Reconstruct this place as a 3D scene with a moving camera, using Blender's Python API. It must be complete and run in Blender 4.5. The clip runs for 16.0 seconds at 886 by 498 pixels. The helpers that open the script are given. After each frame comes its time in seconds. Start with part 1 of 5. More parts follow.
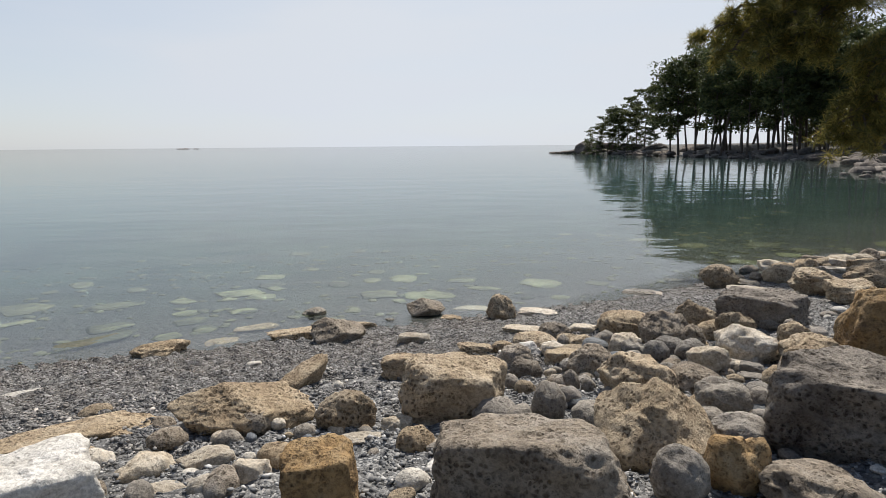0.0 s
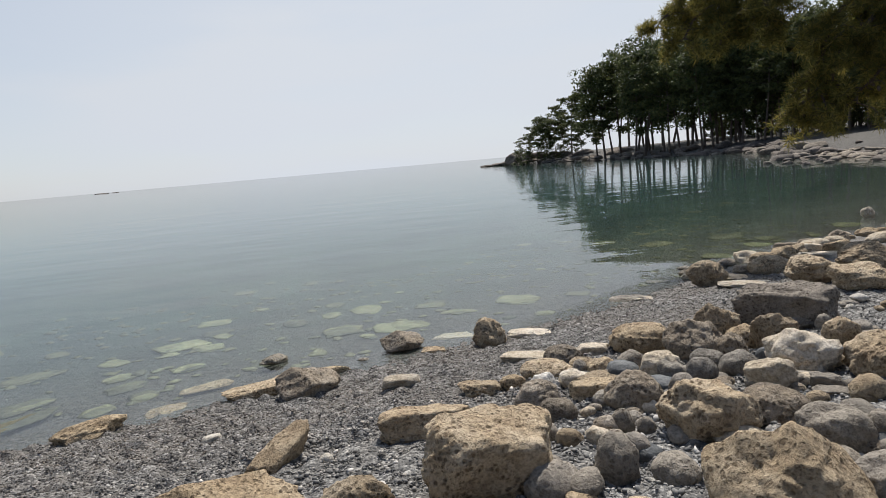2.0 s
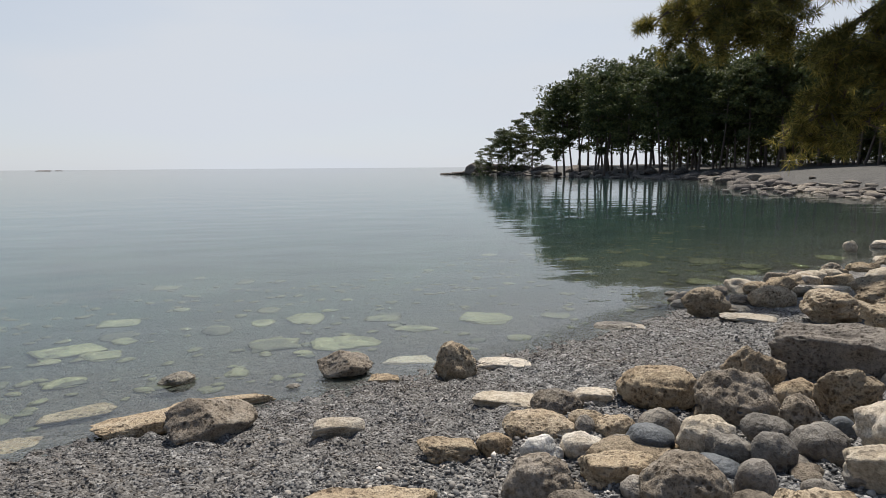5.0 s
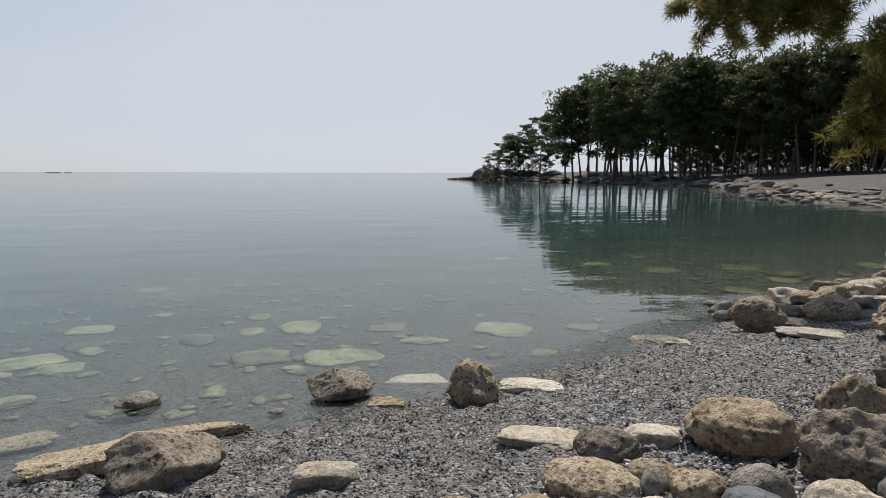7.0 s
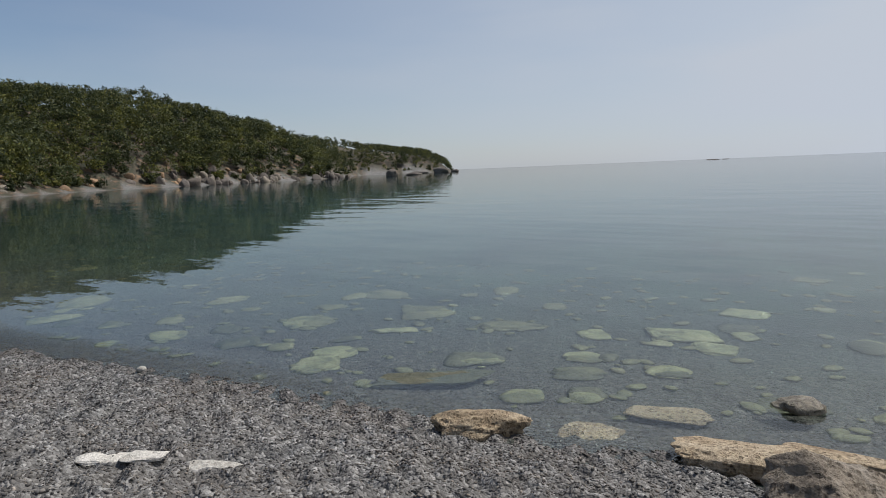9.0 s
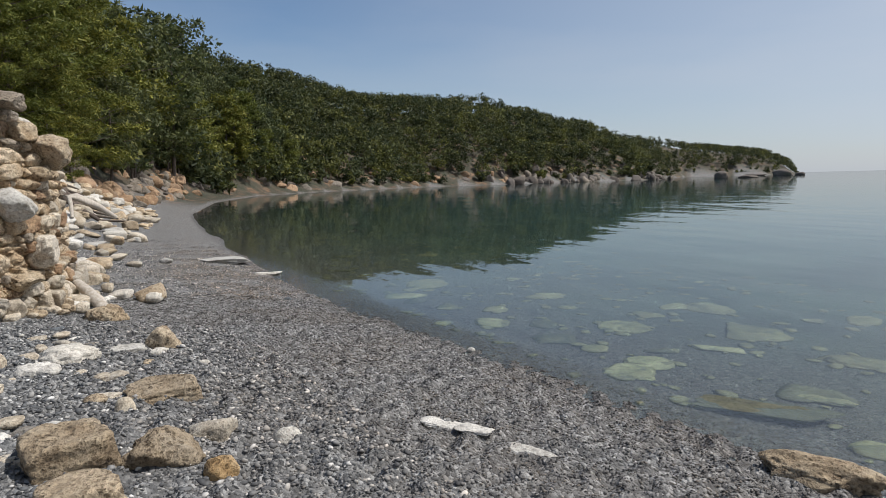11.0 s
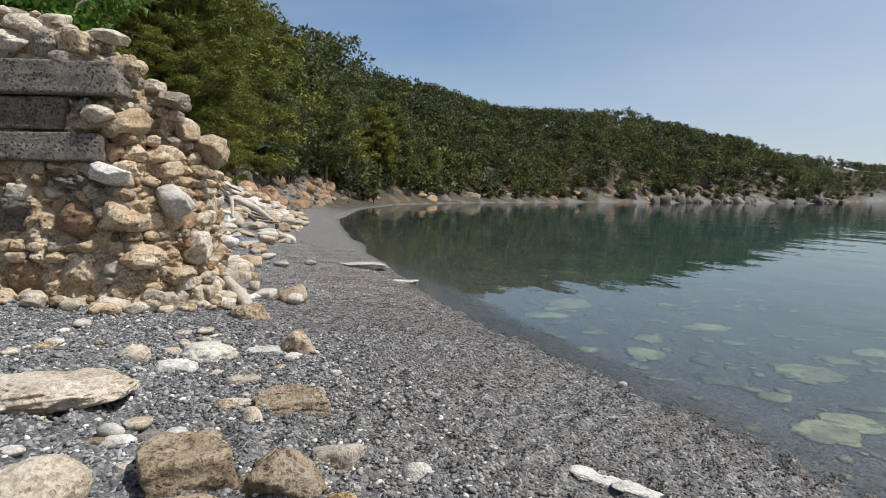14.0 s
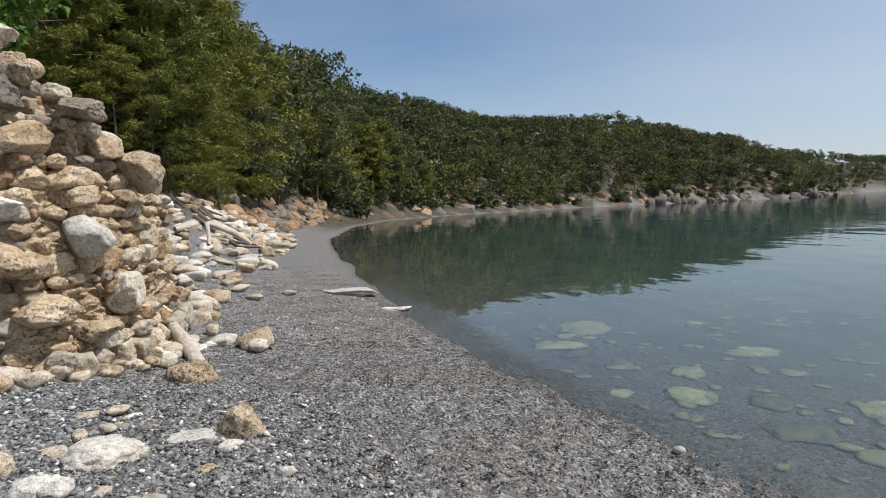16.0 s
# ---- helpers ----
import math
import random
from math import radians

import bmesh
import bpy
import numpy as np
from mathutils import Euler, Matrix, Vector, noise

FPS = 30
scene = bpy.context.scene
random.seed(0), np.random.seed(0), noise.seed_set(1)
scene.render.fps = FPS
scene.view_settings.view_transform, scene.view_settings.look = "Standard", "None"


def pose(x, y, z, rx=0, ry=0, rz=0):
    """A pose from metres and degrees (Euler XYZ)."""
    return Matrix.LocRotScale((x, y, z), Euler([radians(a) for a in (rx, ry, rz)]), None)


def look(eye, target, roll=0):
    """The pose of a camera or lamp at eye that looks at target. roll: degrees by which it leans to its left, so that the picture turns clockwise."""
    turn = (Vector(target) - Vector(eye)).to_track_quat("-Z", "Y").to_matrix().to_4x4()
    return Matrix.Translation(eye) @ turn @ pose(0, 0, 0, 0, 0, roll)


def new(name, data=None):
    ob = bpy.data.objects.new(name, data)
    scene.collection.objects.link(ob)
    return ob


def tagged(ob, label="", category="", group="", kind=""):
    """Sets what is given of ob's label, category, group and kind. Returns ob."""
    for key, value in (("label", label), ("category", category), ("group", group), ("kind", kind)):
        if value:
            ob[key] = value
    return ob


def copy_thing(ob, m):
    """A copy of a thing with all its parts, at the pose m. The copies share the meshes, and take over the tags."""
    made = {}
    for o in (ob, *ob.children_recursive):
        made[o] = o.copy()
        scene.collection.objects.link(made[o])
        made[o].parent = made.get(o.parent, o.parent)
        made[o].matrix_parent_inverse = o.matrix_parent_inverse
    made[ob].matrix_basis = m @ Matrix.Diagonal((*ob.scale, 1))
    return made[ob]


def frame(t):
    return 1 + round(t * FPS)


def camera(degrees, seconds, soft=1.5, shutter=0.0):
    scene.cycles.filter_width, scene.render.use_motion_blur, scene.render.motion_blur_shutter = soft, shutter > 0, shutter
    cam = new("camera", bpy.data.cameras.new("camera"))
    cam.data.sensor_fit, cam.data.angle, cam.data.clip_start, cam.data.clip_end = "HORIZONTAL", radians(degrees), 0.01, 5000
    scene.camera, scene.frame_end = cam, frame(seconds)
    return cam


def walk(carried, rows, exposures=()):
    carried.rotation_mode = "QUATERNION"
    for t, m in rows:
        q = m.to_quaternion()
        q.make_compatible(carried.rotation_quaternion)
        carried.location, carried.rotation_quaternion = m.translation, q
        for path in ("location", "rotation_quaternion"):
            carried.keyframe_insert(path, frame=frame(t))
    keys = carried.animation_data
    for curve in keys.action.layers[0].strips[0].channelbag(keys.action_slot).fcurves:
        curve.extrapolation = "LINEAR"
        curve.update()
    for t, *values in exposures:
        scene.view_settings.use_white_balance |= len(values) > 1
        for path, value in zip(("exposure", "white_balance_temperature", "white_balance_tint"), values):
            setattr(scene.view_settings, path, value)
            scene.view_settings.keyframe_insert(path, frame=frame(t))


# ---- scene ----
# stops, as the light ahead changes
EXP = [(0.0, 0.24, 6500, 10), (3.0, 0.17, 6500, 10), (6.0, 0.15, 6500, 10), (9.0, -0.14, 6200, 10), (12.0, 0.1, 6150, 10), (16.0, 0.2, 6150, 10)]
SKY, SUN, RIPPLE = 0.095, 4.6, 0.0055
VEIL, HAZE = (0.0, 0.9), (6.25, 6.65, 7.25)
cam = camera(71.0, 16.0, soft=0.8)
# first eye above the sea; the walked slope leans against the level of the sea
METRES, EYE, TILT, LEAN, TURN = 7.1, 2.6, -6.755, -3.15, 0.0
ROWS = [
    (0.0, 0.0, 0.0, 0.0, -0.17, -2.71, 3.69),
    (0.5, -0.0232, 0.0423, 0.006, -3.86, -2.65, 5.15),
    (1.0, -0.0358, 0.0793, 0.0078, -5.0, -2.31, 7.01),
    (1.5, -0.0467, 0.1182, 0.0081, -5.11, -1.59, 8.58),
    (2.0, -0.0619, 0.1583, 0.0051, -6.0, -1.53, 8.92),
    (2.5, -0.0626, 0.2007, 0.0065, -7.09, -1.92, 7.32),
    (3.0, -0.0593, 0.2451, 0.0054, -7.38, -1.45, 5.7),
    (5.5, -0.0448, 0.4416, -0.0063, -12.42, -1.41, 4.25),
    (6.0, -0.031, 0.4894, -0.0094, -16.29, -1.42, 4.63),
    (6.5, -0.0325, 0.5235, -0.0072, -17.88, -1.89, 4.72),
    (7.0, -0.0371, 0.5529, -0.0139, -9.63, -0.89, 4.13),
    (7.5, -0.0476, 0.5759, -0.0162, 3.87, -0.87, 1.76),
    (8.0, -0.072, 0.6018, -0.0168, 16.18, -0.83, 0.84),
    (8.5, -0.0836, 0.6207, -0.0176, 30.06, -0.29, 1.07),
    (9.0, -0.0856, 0.627, -0.0149, 45.48, -0.28, -0.25),
    (9.5, -0.0834, 0.6199, -0.0134, 59.32, -1.17, -2.08),
    (12.0, -0.0827, 0.6088, -0.0094, 78.99, -1.23, -5.32),
    (12.5, -0.0816, 0.6117, -0.0092, 84.07, -1.68, -5.9),
    (13.0, -0.0919, 0.6146, -0.0131, 85.65, -1.79, -6.21),
    (13.5, -0.1298, 0.6094, -0.0154, 85.93, -1.62, -6.82),
    (14.0, -0.1681, 0.6083, -0.0131, 86.35, -1.43, -7.18),
    (14.5, -0.2155, 0.62, -0.0079, 86.15, -0.61, -7.19),
    (15.0, -0.2541, 0.6195, -0.005, 86.44, -0.07, -7.08),
    (15.5, -0.3266, 0.6133, -0.0016, 85.92, -0.07, -5.3),
    (16.0, -0.3856, 0.6308, 0.0049, 86.02, -0.23, -4.19),
]
walk(cam, [(t, pose(0, 0, EYE, TILT, LEAN, TURN) @ pose(METRES * x, METRES * y, METRES * z, 90 + pitch, roll, yaw)) for t, x, y, z, yaw, pitch, roll in ROWS],
     exposures=EXP)

# ---------------------------------------------------------------- sky and sun
SUN_EL, SUN_AZ = radians(58), radians(20)      # azimuth to the right of +y
world = bpy.data.worlds.new("hazy_sky")
scene.world = world
world.use_nodes = True
wt = world.node_tree
sky = wt.nodes.new("ShaderNodeTexSky")
sky.sky_type = "NISHITA"
sky.sun_disc = False
sky.sun_elevation, sky.sun_rotation = SUN_EL, SUN_AZ
sky.air_density, sky.dust_density, sky.ozone_density = 1.0, 0.6, 2.0
bg = wt.nodes["Background"]
bg.inputs["Strength"].default_value = SKY


def wnode(kind, **values):
    n = wt.nodes.new(kind)
    for k, v in values.items():
        n.inputs[k.replace("_", " ")].default_value = v
    return n


# sea haze: a thin white veil, thickest towards the sun and near the horizon, with faint cloud in it
tco = wt.nodes.new("ShaderNodeTexCoord")
toward = wt.nodes.new("ShaderNodeVectorMath")
toward.operation = "DOT_PRODUCT"
toward.inputs[1].default_value = (math.sin(SUN_AZ), math.cos(SUN_AZ), 0.0)
wt.links.new(tco.outputs["Generated"], toward.inputs[0])
side = wnode("ShaderNodeMapRange", From_Min=-0.3, From_Max=0.85, To_Min=VEIL[0], To_Max=VEIL[1])
wt.links.new(toward.outputs["Value"], side.inputs["Value"])
wsep = wt.nodes.new("ShaderNodeSeparateXYZ")
wt.links.new(tco.outputs["Generated"], wsep.inputs[0])
lowk = wnode("ShaderNodeMapRange", From_Min=0.0, From_Max=0.22, To_Min=0.7, To_Max=0.0)
wt.links.new(wsep.outputs["Z"], lowk.inputs["Value"])
wmap = wnode("ShaderNodeMapping", Scale=(1.2, 1.2, 5.0))
wt.links.new(tco.outputs["Generated"], wmap.inputs["Vector"])
wn = wnode("ShaderNodeTexNoise", Scale=1.6, Detail=6)
wt.links.new(wmap.outputs["Vector"], wn.inputs["Vector"])
wr = wnode("ShaderNodeMapRange", From_Min=0.42, From_Max=0.75, To_Min=0.0, To_Max=0.25)
wt.links.new(wn.outputs["Fac"], wr.inputs["Value"])
m1 = wt.nodes.new("ShaderNodeMath")
m1.operation = "MAXIMUM"
wt.links.new(side.outputs["Result"], m1.inputs[0])
wt.links.new(lowk.outputs["Result"], m1.inputs[1])
m2 = wt.nodes.new("ShaderNodeMath")
m2.use_clamp = True
wt.links.new(m1.outputs[0], m2.inputs[0])
wt.links.new(wr.outputs["Result"], m2.inputs[1])
bright = wnode("ShaderNodeMapRange", From_Min=-0.6, From_Max=0.9, To_Min=0.72, To_Max=1.0)
wt.links.new(toward.outputs["Value"], bright.inputs["Value"])
hazec = wt.nodes.new("ShaderNodeVectorMath")
hazec.operation = "SCALE"
hazec.inputs[0].default_value = HAZE
wt.links.new(bright.outputs["Result"], hazec.inputs["Scale"])
wmix = wt.nodes.new("ShaderNodeMix")
wmix.data_type = "RGBA"
wcol = [i for i in wmix.inputs if i.type == "RGBA"]
wt.links.new(m2.outputs[0], wmix.inputs[0])
wt.links.new(sky.outputs["Color"], wcol[0])
wt.links.new(hazec.outputs[0], wcol[1])
wt.links.new([o for o in wmix.outputs if o.type == "RGBA"][0], bg.inputs["Color"])
sun = new("sun", bpy.data.lights.new("sun", "SUN"))
sun.data.energy, sun.data.angle, sun.data.color = SUN, radians(0.8), (1.0, 0.95, 0.88)
sun.matrix_world = look((0, 0, 60), (-math.sin(SUN_AZ) * math.cos(SUN_EL), -math.cos(SUN_AZ) * math.cos(SUN_EL), 60 - math.sin(SUN_EL)))


# ---------------------------------------------------------------- materials
def mat(name, rough=0.8):
    m = bpy.data.materials.new(name)
    m.use_nodes = True
    n = m.node_tree.nodes["Principled BSDF"]
    n.inputs["Roughness"].default_value = rough
    return m, m.node_tree, n


def node(tree, kind, **values):
    n = tree.nodes.new(kind)
    for k, v in values.items():
        n.inputs[k.replace("_", " ")].default_value = v
    return n


def ramp(tree, source, stops):
    n = tree.nodes.new("ShaderNodeValToRGB")
    e = n.color_ramp.elements
    while len(e) < len(stops):
        e.new(0.5)
    for el, (p, c) in zip(e, stops):
        el.position, el.color = p, (*c, 1)
    tree.links.new(source, n.inputs["Fac"])
    return n.outputs["Color"]


def mixed(tree, fac, a, b, how="MIX"):
    n = tree.nodes.new("ShaderNodeMix")
    n.data_type, n.blend_type = "RGBA", how
    for key, v in (("Factor", fac), ("A", a), ("B", b)):
        s = [i for i in n.inputs if i.name == key and (i.type == "RGBA" or key == "Factor")][0]
        if isinstance(v, (int, float)):
            s.default_value = v
        elif isinstance(v, tuple):
            s.default_value = (*v, 1)
        else:
            tree.links.new(v, s)
    return [o for o in n.outputs if o.type == "RGBA"][0]


def place(tree):
    return tree.nodes.new("ShaderNodeNewGeometry").outputs["Position"]


def noise_at(tree, vec, scale, detail=4.0, rough=0.6):
    n = node(tree, "ShaderNodeTexNoise", Scale=scale, Detail=detail, Roughness=rough)
    tree.links.new(vec, n.inputs["Vector"])
    return n.outputs["Fac"]


def cells(tree, vec, scale, feature="F1"):
    n = node(tree, "ShaderNodeTexVoronoi", Scale=scale)
    n.feature = feature
    tree.links.new(vec, n.inputs["Vector"])
    return n


def span(tree, value, a, b, c=0.0, d=1.0):
    n = node(tree, "ShaderNodeMapRange", From_Min=a, From_Max=b, To_Min=c, To_Max=d)
    tree.links.new(value, n.inputs["Value"])
    return n.outputs["Result"]


def bumped(tree, shader, height, strength, distance, below=None):
    b = node(tree, "ShaderNodeBump", Strength=strength, Distance=distance)
    tree.links.new(height, b.inputs["Height"])
    if below is not None:
        tree.links.new(below, b.inputs["Normal"])
    tree.links.new(b.outputs["Normal"], shader.inputs["Normal"])
    return b.outputs["Normal"]


def stone_mat(name, light, dark, stain, pits=0.6, rough=0.88, tint=0.25):
    """Weathered limestone: stains, grain, pits at two sizes with shade painted in them and a random shade per stone."""
    m, t, p = mat(name, rough)
    v = place(t)
    big = noise_at(t, v, 4.0, 6, 0.65)
    col = ramp(t, big, [(0.3, dark), (0.47, light), (0.68, stain)])
    fine = noise_at(t, v, 34.0, 6, 0.75)
    col = mixed(t, 0.8, col, ramp(t, fine, [(0.32, (0.42, 0.39, 0.36)), (0.5, (0.95, 0.95, 0.95)), (0.68, (1.3, 1.28, 1.25))]), "MULTIPLY")
    wob = t.nodes.new("ShaderNodeVectorMath")
    wob.operation = "MULTIPLY_ADD"
    wob.inputs[1].default_value = (0.05, 0.05, 0.05)
    nv = node(t, "ShaderNodeTexNoise", Scale=14.0, Detail=3.0)
    t.links.new(v, nv.inputs["Vector"])
    t.links.new(nv.outputs["Color"], wob.inputs[0])
    t.links.new(v, wob.inputs[2])
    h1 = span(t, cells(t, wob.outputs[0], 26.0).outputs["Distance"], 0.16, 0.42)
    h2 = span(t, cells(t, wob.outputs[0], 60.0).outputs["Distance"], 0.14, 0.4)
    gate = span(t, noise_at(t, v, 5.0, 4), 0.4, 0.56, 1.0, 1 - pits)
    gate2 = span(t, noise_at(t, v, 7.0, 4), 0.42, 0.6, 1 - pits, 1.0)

    def greater(a, c):
        n = t.nodes.new("ShaderNodeMath")
        n.operation = "MAXIMUM"
        t.links.new(a, n.inputs[0])
        t.links.new(c, n.inputs[1])
        return n.outputs[0]

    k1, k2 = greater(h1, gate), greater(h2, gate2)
    # the hollows' shade is put into the colour as well as the bump
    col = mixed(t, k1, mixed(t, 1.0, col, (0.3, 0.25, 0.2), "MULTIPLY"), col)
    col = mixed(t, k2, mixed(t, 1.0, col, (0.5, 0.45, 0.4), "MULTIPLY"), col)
    rnd = t.nodes.new("ShaderNodeObjectInfo").outputs["Random"]
    shade = ramp(t, rnd, [(0, (1 - tint, 1 - tint, 1 - tint)), (0.5, (1, 0.97, 0.92)), (1, (1 + tint * 0.6, 1 + tint * 0.6, 1 + tint * 0.65))])
    col = mixed(t, 1.0, col, shade, "MULTIPLY")
    t.links.new(col, p.inputs["Base Color"])
    n1 = bumped(t, p, big, 1.0, 0.06)
    n2 = bumped(t, p, k1, 1.0, 0.03 * pits + 0.001, n1)
    n3 = bumped(t, p, k2, 1.0, 0.012 * pits + 0.001, n2)
    bumped(t, p, fine, 1.0, 0.018 * (0.3 + pits), n3)
    return m


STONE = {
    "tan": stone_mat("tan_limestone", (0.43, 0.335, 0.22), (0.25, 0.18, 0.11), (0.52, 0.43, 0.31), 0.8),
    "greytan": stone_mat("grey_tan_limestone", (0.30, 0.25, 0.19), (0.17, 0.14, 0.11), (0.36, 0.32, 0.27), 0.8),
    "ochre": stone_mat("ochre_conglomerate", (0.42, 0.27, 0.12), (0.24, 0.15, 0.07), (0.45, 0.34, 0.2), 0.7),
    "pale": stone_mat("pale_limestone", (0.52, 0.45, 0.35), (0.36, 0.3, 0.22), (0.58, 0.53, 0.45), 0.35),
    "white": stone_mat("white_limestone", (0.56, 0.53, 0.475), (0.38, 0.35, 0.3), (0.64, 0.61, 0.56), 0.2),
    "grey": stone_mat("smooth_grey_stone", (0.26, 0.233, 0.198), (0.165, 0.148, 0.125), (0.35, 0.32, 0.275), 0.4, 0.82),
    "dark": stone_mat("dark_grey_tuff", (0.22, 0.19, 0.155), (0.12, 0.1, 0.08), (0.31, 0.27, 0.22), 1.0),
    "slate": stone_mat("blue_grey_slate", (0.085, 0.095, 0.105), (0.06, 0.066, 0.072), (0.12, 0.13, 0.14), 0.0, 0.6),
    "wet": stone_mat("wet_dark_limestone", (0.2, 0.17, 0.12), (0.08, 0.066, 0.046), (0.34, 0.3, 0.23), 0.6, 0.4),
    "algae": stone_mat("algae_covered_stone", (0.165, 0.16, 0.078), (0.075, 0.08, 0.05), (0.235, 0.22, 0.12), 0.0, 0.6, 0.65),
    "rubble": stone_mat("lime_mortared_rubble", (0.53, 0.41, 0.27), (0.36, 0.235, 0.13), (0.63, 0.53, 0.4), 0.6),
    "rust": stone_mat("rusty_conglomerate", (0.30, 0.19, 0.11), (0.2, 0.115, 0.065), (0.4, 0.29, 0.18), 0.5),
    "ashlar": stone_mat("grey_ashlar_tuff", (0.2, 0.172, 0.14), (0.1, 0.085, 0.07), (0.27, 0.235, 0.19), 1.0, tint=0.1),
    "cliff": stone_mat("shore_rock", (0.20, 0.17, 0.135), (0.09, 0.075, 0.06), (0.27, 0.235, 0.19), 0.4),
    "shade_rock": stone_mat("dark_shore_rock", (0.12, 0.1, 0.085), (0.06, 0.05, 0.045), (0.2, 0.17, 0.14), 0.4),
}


def ground_mat():
    m, t, p = mat("beach_gravel_and_earth", 0.85)
    v = place(t)
    sep = t.nodes.new("ShaderNodeSeparateXYZ")
    t.links.new(v, sep.inputs[0])
    z = sep.outputs["Z"]
    grit = cells(t, v, 42.0)
    grit.inputs["Randomness"].default_value = 1.0
    tone = t.nodes.new("ShaderNodeSeparateColor")
    t.links.new(grit.outputs["Color"], tone.inputs[0])
    peb = ramp(t, tone.outputs[0], [(0.0, (0.07, 0.07, 0.07)), (0.4, (0.142, 0.141, 0.138)), (0.75, (0.235, 0.23, 0.22)), (1.0, (0.42, 0.41, 0.39))])
    mottle = ramp(t, noise_at(t, v, 5.5, 6, 0.75), [(0.35, (0.68, 0.66, 0.64)), (0.5, (0.9, 0.89, 0.88)), (0.65, (1.15, 1.15, 1.14))])
    peb = mixed(t, 1.0, peb, mottle, "MULTIPLY")
    brown = mixed(t, 0.32, peb, (0.13, 0.1, 0.072))
    patch = span(t, noise_at(t, v, 0.9, 3), 0.36, 0.6, 0.35, 1.0)
    gravel = mixed(t, span(t, z, 0.6, 0.2), peb, mixed(t, patch, peb, brown))
    wet = mixed(t, 1.0, gravel, (0.55, 0.5, 0.45), "MULTIPLY")
    gravel = mixed(t, span(t, z, 0.05, -0.01), gravel, wet)
    # weed-green floor; the water's dimming with depth is put into its colour
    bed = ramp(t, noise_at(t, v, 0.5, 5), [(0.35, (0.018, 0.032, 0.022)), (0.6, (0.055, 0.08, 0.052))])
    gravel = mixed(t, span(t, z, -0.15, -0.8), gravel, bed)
    attr = t.nodes.new("ShaderNodeAttribute")
    attr.attribute_name = "earth"
    soil = ramp(t, noise_at(t, v, 0.35, 6), [(0.36, (0.03, 0.034, 0.016)), (0.53, (0.06, 0.048, 0.028)), (0.61, (0.13, 0.08, 0.045)), (0.76, (0.24, 0.14, 0.07))])
    # eastern sand kept dark: the trees' shade over it is put into its colour
    sand = ramp(t, noise_at(t, v, 1.6, 6), [(0.35, (0.045, 0.041, 0.035)), (0.6, (0.09, 0.082, 0.072))])
    soil = mixed(t, span(t, sep.outputs["X"], -5.0, 5.0), soil, sand)
    col = mixed(t, attr.outputs["Fac"], gravel, soil)
    t.links.new(col, p.inputs["Base Color"])
    t.links.new(span(t, z, 0.05, 0.0, 0.85, 0.45), p.inputs["Roughness"])
    n1 = bumped(t, p, grit.outputs["Distance"], 1.0, -0.018)
    bumped(t, p, noise_at(t, v, 9.0, 5), 1.0, 0.07, n1)
    return m


